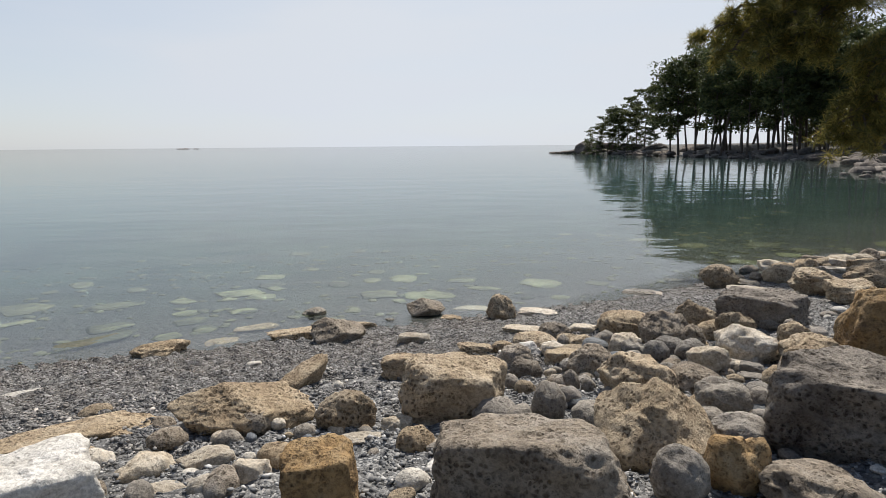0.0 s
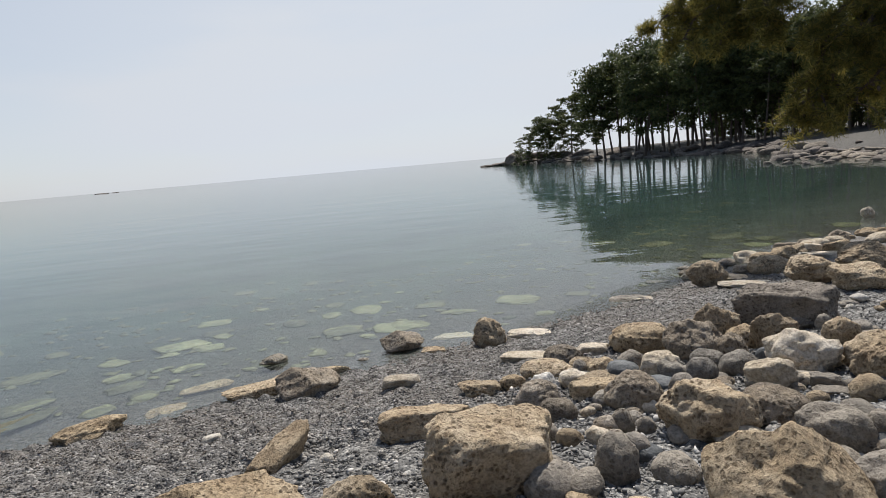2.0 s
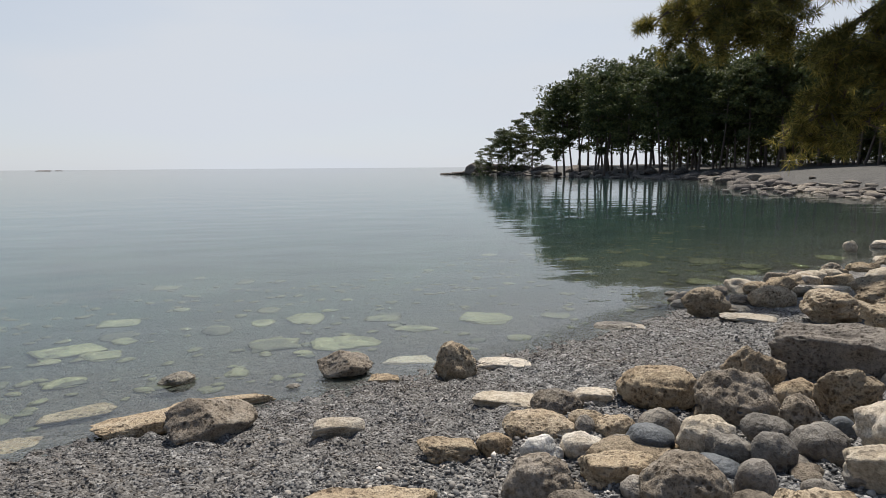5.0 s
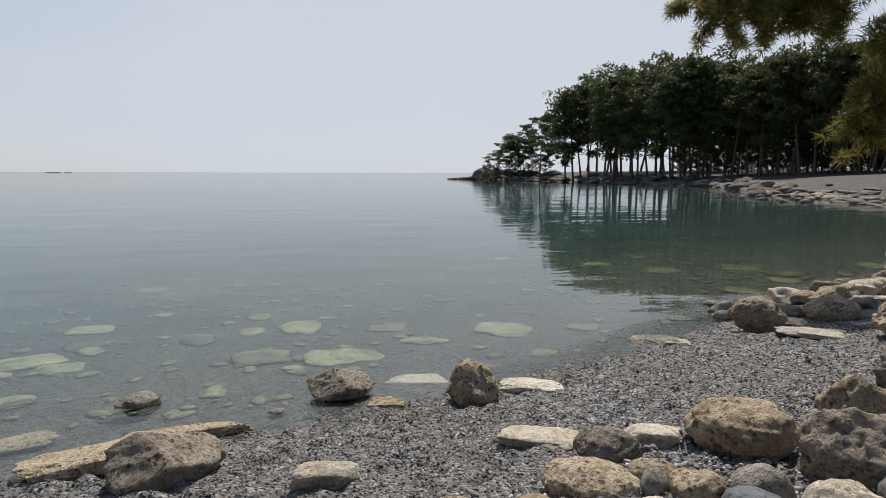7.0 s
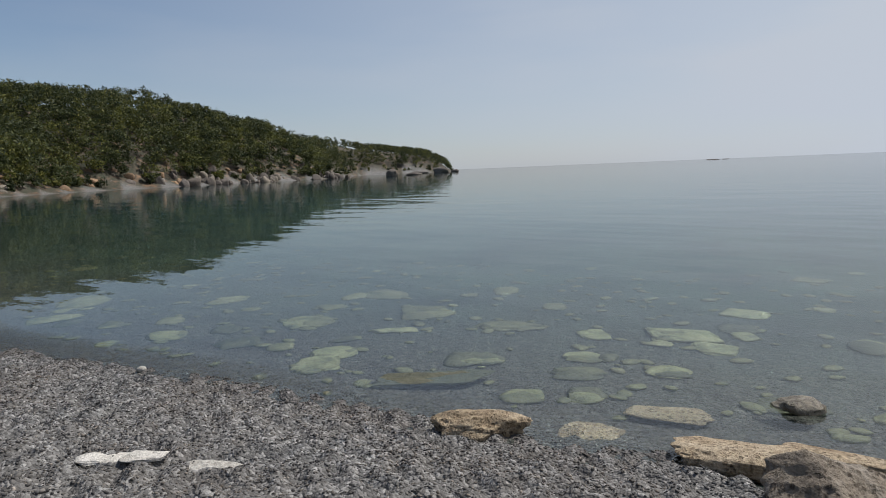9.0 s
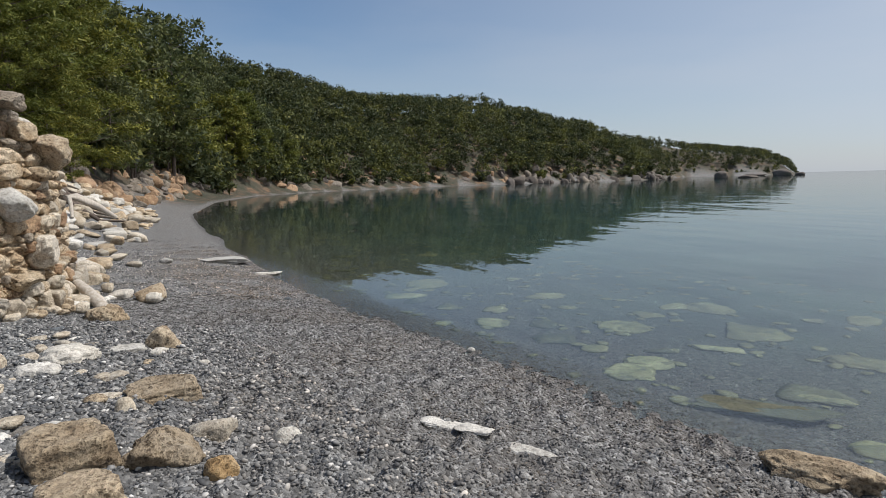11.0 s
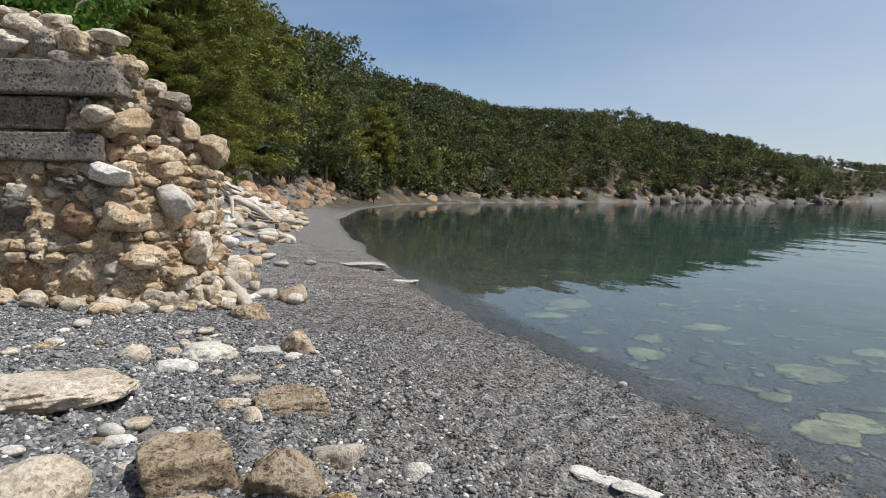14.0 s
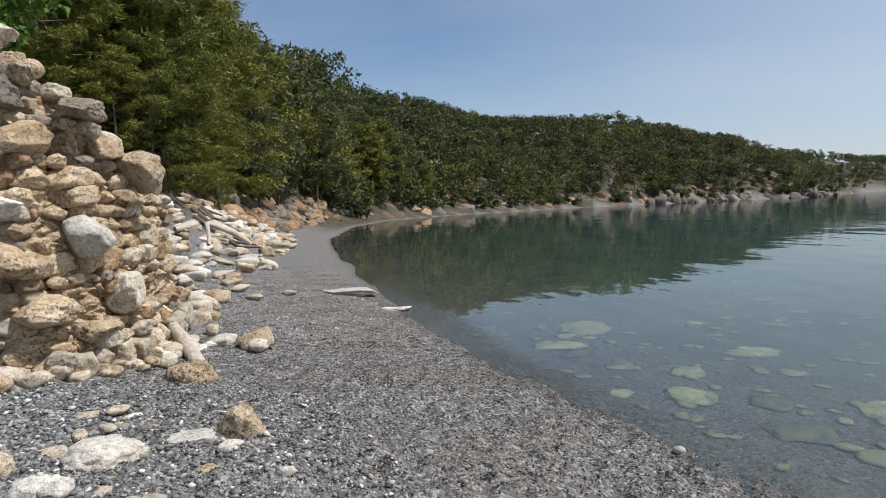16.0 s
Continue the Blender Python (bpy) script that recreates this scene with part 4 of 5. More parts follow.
sunken(-7.03, 8.05, 0.31, 0.37, 60)
sunken(-6.13, 7.26, 0.16, 0.21, 62)
sunken(-10.08, 7.08, 0.43, 0.56, 74)
sunken(-11.25, 6.56, 0.75, 0.63, 78)
sunken(-5.65, 10.57, 1.20, 0.59, 39)
sunken(-4.11, 9.91, 0.47, 0.32, 33)
sunken(-3.19, 10.00, 0.45, 0.26, 25)
sunken(-1.08, 11.20, 0.80, 0.62, 5)
sunken(-0.08, 10.97, 0.98, 0.64, -3)
sunken(-0.69, 10.61, 0.31, 0.22, 2)
sunken(-1.41, 9.96, 0.33, 0.43, 9)
sunken(0.89, 11.50, 0.78, 0.41, -11)
sunken(1.99, 11.87, 0.87, 0.80, -18)
sunken(-3.85, 9.41, 0.60, 0.43, 33)
sunken(-4.89, 9.10, 0.70, 0.31, 42)
sunken(-3.87, 8.54, 0.48, 0.32, 38)
sunken(-3.45, 8.91, 0.39, 0.43, 32)
sunken(-2.06, 9.79, 0.66, 0.51, 16)
sunken(-3.73, 11.41, 0.89, 0.70, 24)
sunken(-7.02, 10.50, 0.80, 0.75, 46)
sunken(-5.47, 10.67, 0.74, 0.38, 38)
sunken(-3.22, 11.13, 0.59, 0.56, 22)
sunken(-2.00, 12.25, 0.43, 0.52, 11)
sunken(-1.35, 12.48, 0.43, 0.56, 6)
sunken(-0.65, 12.70, 0.51, 0.66, 1)
sunken(-3.33, 12.13, 0.59, 0.55, 20)
sunken(0.57, 12.49, 0.54, 0.40, -7)
sunken(-6.66, 9.43, 0.78, 0.30, 50)
sunken(-4.50, 10.79, 0.46, 0.33, 32)
sunken(-1.97, 12.12, 0.52, 0.62, 12)
sunken(-1.07, 11.08, 0.84, 0.62, 7)
sunken(-0.08, 10.94, 0.98, 0.84, -1)
sunken(2.05, 11.76, 0.84, 0.83, -15)
sunken(3.07, 11.68, 0.56, 0.48, -22)
sunken(2.13, 10.52, 0.41, 0.38, -18)
sunken(0.86, 11.44, 0.50, 0.36, -8)
sunken(0.46, 12.27, 0.69, 0.41, -4)
sunken(-0.72, 12.58, 0.72, 0.90, 3)
sunken(9.06, 15.11, 0.65, 0.85, -38)
sunken(8.63, 16.17, 0.99, 1.29, -35)
sunken(11.75, 15.86, 0.90, 1.18, -44)
sunken(6.81, 16.22, 0.89, 1.15, -29)
sunken(6.92, 13.62, 0.86, 0.76, -35)
sunken(-1.34, 13.40, 0.48, 0.55, 7)


# ---------------------------------------------------------------- the ruined wall
KIND = {}


def unit_stone(stuff, shape, i, level=3):
    """Shared unit meshes for small stones."""
    key = (stuff, shape, i, level)
    if key not in KIND:
        v, f = rock_shape(900 + 37 * i + len(stuff), shape, level)
        KIND[key] = np_mesh("stone", v, f, STONE[stuff])
    return KIND[key]


def set_stone(parent, name, x, y, z, w, d, h, turn, stuff, shape, i, tip=0.0, level=3):
    ob = new(name, unit_stone(stuff, shape, i, level))
    ob.parent = parent
    ob.matrix_local = pose(x, y, z, tip * 0.6, tip, turn) @ Matrix.Diagonal((w, d, h, 1))
    return ob


FACE = np.array([(-8.15, -3.2), (-8.15, 0.9), (-8.25, 1.25), (-8.7, 1.55), (-9.3, 1.68), (-11.5, 1.3)])
FACE_S = np.append(0, np.cumsum(np.hypot(*np.diff(FACE, axis=0).T)))


def face_at(s):
    return np.interp(s, FACE_S, FACE[:, 0]), np.interp(s, FACE_S, FACE[:, 1])


def face_turn(s):
    (xa, ya), (xb, yb) = face_at(s - 0.05), face_at(s + 0.05)
    return math.degrees(math.atan2(yb - ya, xb - xa))


def wall_top(s):
    return float(np.interp(s, [0, 3.2, 4.1, 4.62, 5.17, 5.75, 8], [4.3, 3.85, 3.5, 3.25, 2.95, 2.72, 2.2]))


def wall_core():
    bm = bmesh.new()
    ss = np.linspace(0, FACE_S[-1], 230)
    cols = []
    for s in ss:
        x, y = face_at(s)
        n = radians(face_turn(s) + 90)
        ox, oy = math.cos(n), math.sin(n)
        col = []
        for k in np.linspace(0, 1, 95):
            back = -0.09 + 0.22 * k + 0.045 * math.sin(s * 9 + k * 11) + 0.04 * math.sin(s * 23 + 3 * math.sin(k * 37)) * math.sin(k * 61 + 2 * s) + wr_.uniform(-0.018, 0.018)
            col.append(bm.verts.new((x + ox * back, y + oy * back, 0.1 + (wall_top(s) - 0.15) * k)))
        top = bm.verts.new((x + ox * 1.4 - 0.5, y - 1.2, wall_top(s) + 0.25))
        cols.append(col + [top])
    for a, b in zip(cols[:-1], cols[1:]):
        for i in range(len(a) - 1):
            bm.faces.new((a[i], b[i], b[i + 1], a[i + 1]))
    me = bpy.data.meshes.new("core")
    bm.to_mesh(me)
    bm.free()
    me.materials.append(STONE["rubble"])
    return me


wr_ = random.Random(4)
ruin = new("ruined_wall")
part("core", wall_core(), ruin, "crumbling lime mortar and rubble core")
tagged(ruin, "crumbling ancient rubble wall with squared grey facing blocks", "ruined wall")
# squared facing blocks: y from, y to, z from, z to, proud, stuff, shape
for y0, y1, z0, z1, proud, stuff, shape in (
        (-0.92, 1.28, 2.94, 3.30, 0.13, "ashlar", "ashlar"), (-0.9, 0.70, 2.58, 2.93, 0.07, "ashlar", "ashlar"),
        (-0.6, 1.08, 2.24, 2.56, 0.10, "ashlar", "ashlar"), (0.50, 1.02, 1.86, 2.22, 0.10, "ashlar", "rough"), (-0.6, 0.36, 1.42, 1.86, 0.10, "ashlar", "block"),
        (0.44, 1.06, 1.40, 1.86, 0.16, "rust", "round"), (0.5, 0.98, 0.80, 1.33, 0.14, "rubble", "round"), (0.02, 0.47, 0.76, 1.18, 0.10, "rust", "block"),
        (-0.6, 0.0, 0.8, 1.25, 0.10, "rust", "block"), (-2.6, -0.95, 2.95, 3.30, 0.08, "ashlar", "ashlar"), (-2.4, -0.65, 2.24, 2.56, 0.08, "ashlar", "ashlar"), (-2.2, -0.9, 2.58, 2.93, 0.08, "ashlar", "ashlar")):
    v, f = rock_shape(700 + int(100 * z0) + int(y1 * 10), shape, 5)
    me = np_mesh("facing_block", v * np.array([0.62, y1 - y0, z1 - z0]) * (1.02 if shape != "ashlar" else 1.0), f, STONE[stuff])
    ob = part("facing_block", me, ruin, "squared grey tuff facing block" if stuff == "ashlar" else "weathered rusty facing stone")
    ob.location = (-8.15 + proud - 0.31, (y0 + y1) / 2, (z0 + z1) / 2)
TAKEN = [(-2.7, 1.28, 2.94, 3.30), (-2.7, 0.70, 2.58, 2.94), (-2.7, 1.08, 2.24, 2.58), (0.46, 1.02, 1.44, 2.18), (-0.6, 0.36, 1.42, 1.86), (-0.6, 0.98, 0.80, 1.2)]
# coursed rubble
z = 0.36
row_i = 0
while z < 4.2:
    h = wr_.uniform(0.10, 0.24)
    s = wr_.uniform(0, 0.2) + 1.2
    while s < FACE_S[-1] - 0.2:
        w = h * wr_.uniform(0.9, 2.1)
        x, y = face_at(s + w / 2)
        if z + h * 0.5 < wall_top(s) - 0.02 and not any(a < y < b and c - 0.02 < z + h / 2 < d for a, b, c, d in TAKEN if s < 4.45):
            turn = face_turn(s + w / 2)
            n = radians(turn + 90)
            back = 0.22 * (z / 3.5) - 0.04 + wr_.uniform(-0.05, 0.05) + (0.16 if 0.95 < z < 1.15 and s > 4.3 else 0)
            if z < 0.75:
                back -= 0.08
            pick = wr_.random()
            stuff = "rubble" if pick < 0.5 else "pale" if pick < 0.68 else "rust" if pick < 0.84 else "tan" if pick < 0.94 else "greytan"
            if z > 2.75:
                stuff = "greytan" if pick < 0.35 else "pale" if pick < 0.7 else "rubble"
            if z < 0.7:
                stuff = "pale" if pick < 0.6 else "white" if pick < 0.75 else "rubble"
            big = 1.25 if wr_.random() < 0.15 else 1.0
            set_stone(ruin, "rubble_stone", x + math.cos(n) * back, y + math.sin(n) * back, z + h / 2, w * 1.1 * big, wr_.uniform(0.22, 0.36) * big, h * 1.14 * big, turn + wr_.uniform(-14, 14), stuff,
                      wr_.choice(["chunk", "block", "chunk", "rough", "chunk"]), wr_.randrange(9), wr_.uniform(-12, 12), 4 if h > 0.13 else 3)
        s += w * 1.02
    z += h * 0.94
# crumbs and small stones packed into the mortar
def crumbs(stuff, count, seed):
    r = np.random.default_rng(seed)
    vs, fs = [], []
    n = 0
    for _ in range(count):
        s, z = r.uniform(2.2, FACE_S[-1] - 0.6), r.uniform(0.35, 3.6)
        x, y = face_at(s)
        if z > wall_top(s) or (s < 4.4 and any(a < y < b and c < z < d for a, b, c, d in TAKEN)):
            continue
        t = radians(face_turn(s))
        k = r.uniform(0.045, 0.13)
        v, f = rock_shape(int(r.integers(0, 40)), "rough", 2)
        v = v * np.array([k * r.uniform(1, 1.7), k, k * r.uniform(0.7, 1.1)])
        back = 0.22 * (z / 3.5) - 0.02 + r.uniform(-0.05, 0.06)
        cx, cy = x - math.sin(t) * back, y + math.cos(t) * back
        vs.append(np.stack([v[:, 0] * math.cos(t) - v[:, 1] * math.sin(t) + cx, v[:, 0] * math.sin(t) + v[:, 1] * math.cos(t) + cy, v[:, 2] + z], -1))
        fs.append(f + n)
        n += len(v)
    return tagged(part("mortar_rubble", np_mesh("mortar_rubble", np.vstack(vs), np.vstack(fs), STONE[stuff], False), ruin, "crumbs of stone set in lime mortar"), kind="stuff")


crumbs("rubble", 1900, 1)
crumbs("pale", 380, 2)
crumbs("rust", 480, 3)
# loose stones along the broken top, and a few large ones in the face
for i in range(70):
    s = wr_.uniform(1.2, 6.0)
    x, y = face_at(s)
    n = radians(face_turn(s) + 90)
    b = wr_.uniform(0.1, 0.9)
    w = wr_.uniform(0.14, 0.4)
    set_stone(ruin, "rubble_stone", x + math.cos(n) * b, y + math.sin(n) * b, wall_top(s) + 0.10 * b + wr_.uniform(-0.05, 0.06), w, w * 0.8, w * wr_.uniform(0.4, 0.6), wr_.uniform(0, 360),
              wr_.choice(["pale", "greytan", "rubble", "white"]), wr_.choice(["slab", "rough", "round"]), wr_.randrange(6), wr_.uniform(-15, 15))
for s, z, w, h, stuff, out in ((4.95, 1.82, 0.46, 0.40, "white", 0.12), (4.3, 2.12, 0.42, 0.24, "white", 0.10), (5.35, 1.25, 0.42, 0.42, "pale", 0.08), (5.7, 2.45, 0.6, 0.46, "rubble", 0.1), (4.4, 1.65, 0.5, 0.36, "rubble", 0.06),
                               (4.6, 0.75, 0.26, 0.2, "pale", 0.14), (4.55, 1.2, 0.5, 0.3, "rubble", 0.1), (4.2, 2.75, 0.34, 0.2, "pale", 0.06), (5.0, 0.95, 0.4, 0.25, "tan", 0.05), (4.3, 3.62, 0.42, 0.16, "pale", -0.2), (5.0, 3.0, 0.5, 0.22, "greytan", 0.02)):
    x, y = face_at(s)
    n = radians(face_turn(s) + 90)
    set_stone(ruin, "rubble_stone", x - math.cos(n) * out, y - math.sin(n) * out, z, w, w * 0.9, h, face_turn(s) + 8, stuff, "chunk", int(s * 7) % 6, 6, 5)
# a dark slate ball in one block stands for its shaded lifting hole
hole = np_mesh("lifting_hole", BALL[3][0] * np.array([0.05, 0.055, 0.045]), BALL[3][1], STONE["slate"])
part("lifting_hole", hole, ruin, "dark ball standing for the shade in a lifting hole").location = (-8.075, 0.86, 3.15)


def loose(name, x, y, w, d, h, turn, stuff, shape, label, group, sink=0.25, tip=0.0, level=3, z=None):
    ob = new(name, unit_stone(stuff, shape, SEED[0] % 7, level))
    SEED[0] += 1
    zz = gz(x, y) if z is None else z
    ob.matrix_world = pose(x, y, zz + h * (0.5 - sink), tip * 0.5, tip, turn) @ Matrix.Diagonal((w, d, h, 1))
    return tagged(ob, label, "rock", group)


# ---------------------------------------------------------------- cobbles between the boulders
lr = random.Random(11)
n = 0
while n < 260:
    x, y = lr.uniform(-2.6, 5.2), lr.uniform(3.0, 8.0)
    if y > 5.6 + 0.55 * max(x, -1) + lr.uniform(-0.5, 0.3) or (x < -0.4 and y > 4.6):
        continue
    w = lr.uniform(0.07, 0.2) if lr.random() < 0.8 else lr.uniform(0.2, 0.32)
    st = lr.choice(["grey", "grey", "pale", "greytan", "tan", "slate", "grey", "white"])
    loose("cobble", x, y, w, w * lr.uniform(0.65, 0.95), w * lr.uniform(0.45, 0.8), lr.uniform(0, 360), st, "round", f"small {LOOKS[st]} cobble wedged between boulders", "cobbles between boulders", 0.3, lr.uniform(-20, 20), 3 if w > 0.15 else 2)
    n += 1
# boulders strewn along the edge of the eastern cove
for i in range(46):
    x = lr.uniform(4.2, 14.5)
    y = float(np.interp(x, COAST[21:28, 0], COAST[21:28, 1])) - lr.uniform(-0.35, 1.5)
    w = lr.uniform(0.2, 0.62)
    st = lr.choice(["tan", "pale", "tan", "greytan", "pale"])
    loose("shore_boulder", x, y, w, w * lr.uniform(0.6, 0.9), w * lr.uniform(0.4, 0.65), lr.uniform(0, 360), st, lr.choice(["rough", "slab", "rough", "round"]), f"{LOOKS[st]} boulder along the cove's edge", "cove boulders", 0.25, lr.uniform(-12, 12), 4)
# pale stones strewn before the ruined wall
for i in range(70):
    x, y = lr.uniform(-7.6, -2.6), lr.uniform(1.2, 3.3)
    w = lr.uniform(0.06, 0.2)
    st = lr.choice(["pale", "white", "tan", "grey", "pale"])
    loose("cobble", x, y, w, w * lr.uniform(0.6, 0.9), w * lr.uniform(0.3, 0.5), lr.uniform(0, 360), st, lr.choice(["round", "slab"]), f"small {LOOKS[st]} cobble bedded in shingle", "cobbles before the wall", 0.35, 0, 2)
# rubble fallen round the foot of the wall and along the upper beach
for i in range(60):
    s = lr.uniform(3.2, 6.6)
    x, y = face_at(s)
    n_ = radians(face_turn(s) - 90)
    o = abs(lr.gauss(0, 0.22)) + 0.02
    w = lr.uniform(0.1, 0.32)
    st = lr.choice(["pale", "rubble", "white", "pale", "tan"])
    loose("fallen_stone", x + math.cos(n_) * o, y + math.sin(n_) * o, w, w * 0.8, w * 0.6, lr.uniform(0, 360), st, "rough", f"{LOOKS[st]} stone fallen at the wall's foot", "fallen wall stones", 0.2, lr.uniform(-15, 15))
for i in range(330):
    k = lr.random() ** 1.4
    x = -9.6 - 36 * k
    d = lr.uniform(3.0, 6.8) + lr.gauss(0, 0.3) - 0.6 * k
    y = float(np.interp(x, SHORE[:, 0], SHORE[:, 1])) - d
    w = lr.uniform(0.15, 0.55) * (1 + 0.9 * k)
    st = lr.choice(["white", "pale", "pale", "tan", "rubble", "white"])
    loose("beach_rubble", x, y, w, w * lr.uniform(0.6, 0.9), w * lr.uniform(0.35, 0.65), lr.uniform(0, 360), st, lr.choice(["chunk", "block", "chunk"]), f"{LOOKS[st]} rubble on the upper beach", "upper beach rubble", 0.2, lr.uniform(-20, 20))
# red-brown rocks of the bank
for i in range(170):
    k = lr.random()
    x = -40 - 190 * k ** 1.3
    d = lr.uniform(4.5, 13)
    y = float(np.interp(x, SHORE[6:, 0], SHORE[6:, 1])) - d if x > -150 else None
    if y is None:
        a = lr.uniform(0, 1)
        y = float(np.interp(x, [-243, -227, -193, -148], [180, 131, 57, 19]))
        x, y = x - d * 0.8, y - d * 0.4
    w = lr.uniform(0.6, 2.0) * (1 + 1.3 * k)
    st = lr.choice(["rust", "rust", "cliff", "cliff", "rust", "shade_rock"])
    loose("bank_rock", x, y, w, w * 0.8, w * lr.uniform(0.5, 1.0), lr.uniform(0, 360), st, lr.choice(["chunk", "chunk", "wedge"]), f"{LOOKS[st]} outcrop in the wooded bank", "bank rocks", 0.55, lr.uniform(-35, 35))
# broken orange-brown bank behind the head of the beach
for i in range(85):
    x = lr.uniform(-90, -42)
    d = lr.uniform(3.9, 7.6)
    y = float(np.interp(x, SHORE[6:, 0], SHORE[6:, 1])) - d
    w = lr.uniform(0.6, 1.8)
    st = lr.choice(["rust", "rust", "cliff", "cliff", "shade_rock"])
    loose("bank_rock", x, y, w, w * 0.8, w * lr.uniform(0.6, 1.1), lr.uniform(0, 360), st, lr.choice(["chunk", "wedge"]), f"{LOOKS[st]} outcrop in the wooded bank", "bank rocks", 0.45, lr.uniform(-35, 35), 4)
# grey cliff at the far end of the hill
for i in range(60):
    k = lr.random()
    x, y = -205 - 40 * k + lr.uniform(-9, 2), 78 + 105 * k
    w = lr.uniform(2.0, 5.5)
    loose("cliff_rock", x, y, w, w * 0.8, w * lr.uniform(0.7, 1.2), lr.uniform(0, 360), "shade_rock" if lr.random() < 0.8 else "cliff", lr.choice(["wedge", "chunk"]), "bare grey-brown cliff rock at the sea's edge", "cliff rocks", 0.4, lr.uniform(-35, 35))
# islets off the cape, and one on the horizon
for x, y, w, h in ((-228, 196, 7, 3.2), (-236, 204, 5, 2.0), (-225, 208, 9, 1.2), (-330, 330, 14, 4.0), (-322, 336, 9, 2.0), (-345, 322, 16, 1.6), (-556, 1388, 34, 1.5), (-530, 1390, 16, 1.1)):
    loose("sea_rock", x, y, w, w * 0.5, h * 1.6, lr.uniform(-20, 20), "shade_rock", "rough", "low dark rock standing out of the sea", "sea rocks", 0.35, 0, 3, 0.0)
# low slabs along the far side of the eastern cove, and the rocky headland's edge
for i in range(190):
    k = lr.random()
    x, y = float(np.interp(k, [0, 0.35, 1], [34, 36, 40])) + lr.gauss(0.6, 1.3), float(np.interp(k, [0, 0.35, 1], [31, 39, 54])) + lr.gauss(0, 0.8)
    w = lr.uniform(0.35, 1.5)
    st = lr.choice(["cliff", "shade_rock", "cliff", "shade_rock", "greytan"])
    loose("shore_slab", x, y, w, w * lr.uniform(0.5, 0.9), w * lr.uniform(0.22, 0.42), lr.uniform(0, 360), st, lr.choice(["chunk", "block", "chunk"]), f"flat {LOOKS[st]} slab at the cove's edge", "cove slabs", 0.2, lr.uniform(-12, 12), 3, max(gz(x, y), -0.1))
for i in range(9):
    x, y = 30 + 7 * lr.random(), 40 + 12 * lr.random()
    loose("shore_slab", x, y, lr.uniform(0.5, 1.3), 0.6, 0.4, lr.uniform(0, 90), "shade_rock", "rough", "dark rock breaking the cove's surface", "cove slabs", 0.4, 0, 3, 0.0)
for i in range(170):
    k = lr.random()
    x, y = float(np.interp(k, [0, 0.25, 0.6, 1], [40, 56, 54.5, 44])) + lr.gauss(0.8, 1.6), float(np.interp(k, [0, 0.25, 0.6, 1], [54, 84, 116, 187]))
    w = lr.uniform(0.8, 2.8)
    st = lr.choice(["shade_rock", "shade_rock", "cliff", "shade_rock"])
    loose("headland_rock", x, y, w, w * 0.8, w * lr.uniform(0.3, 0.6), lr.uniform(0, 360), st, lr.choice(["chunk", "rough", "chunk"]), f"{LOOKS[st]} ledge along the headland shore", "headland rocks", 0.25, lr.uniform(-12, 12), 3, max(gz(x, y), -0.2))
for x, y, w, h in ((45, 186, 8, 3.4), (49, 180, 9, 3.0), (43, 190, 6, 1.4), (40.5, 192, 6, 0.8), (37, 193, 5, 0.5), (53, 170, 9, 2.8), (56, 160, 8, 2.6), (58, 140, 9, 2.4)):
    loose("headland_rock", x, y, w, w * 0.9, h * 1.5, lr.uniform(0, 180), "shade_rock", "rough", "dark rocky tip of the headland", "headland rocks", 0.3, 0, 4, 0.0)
# many flat stones on the shallow sea floor
for i in range(205):
    x = lr.uniform(-20, 14)
    y = float(np.interp(x, COAST[12:27, 0], COAST[12:27, 1])) + lr.uniform(0.8, 9.5) ** 1.0
    w = lr.uniform(0.10, 0.4) if lr.random() < 0.85 else lr.uniform(0.4, 0.9)
    sunken(x, y, w, w * lr.uniform(0.5, 0.9), lr.uniform(0, 180))


def bed_stones(count, seed):
    """The small stones of the sea floor, joined."""
    r = np.random.default_rng(seed)
    vs, fs, n = [], [], 0
    for _ in range(count):
        x = r.uniform(-16, 11)
        y = float(np.interp(x, COAST[12:27, 0], COAST[12:27, 1])) + r.uniform(0.4, 8.0)
        w, g = r.uniform(0.07, 0.26), r.uniform(0, 3.14)
        v, f = rock_shape(int(r.integers(0, 30)), "rough", 2)
        v = v * np.array([w, w * 0.7, w * 0.3])
        vs.append(np.stack([v[:, 0] * math.cos(g) - v[:, 1] * math.sin(g) + x, v[:, 0] * math.sin(g) + v[:, 1] * math.cos(g) + y, v[:, 2] + gz(x, y) + 0.03], -1))
        fs.append(f + n)
        n += len(v)
    tagged(new("bed_stones", np_mesh("bed_stones", np.vstack(vs), np.vstack(fs), STONE["algae"])), "small algae-covered stones on the shallow sea floor", "stones", kind="stuff")


bed_stones(900, 12)


# ---------------------------------------------------------------- driftwood, dead wood
def branch(name, pieces, material, label, category="driftwood"):
    v, q = join([tube(p, r, 9) for p, r in pieces])
    me = bpy.data.meshes.new(name)
    me.from_pydata(v, [], q)
    me.materials.append(material)
    for poly in me.polygons:
        poly.use_smooth = True
    return tagged(new(name, me), label, category)


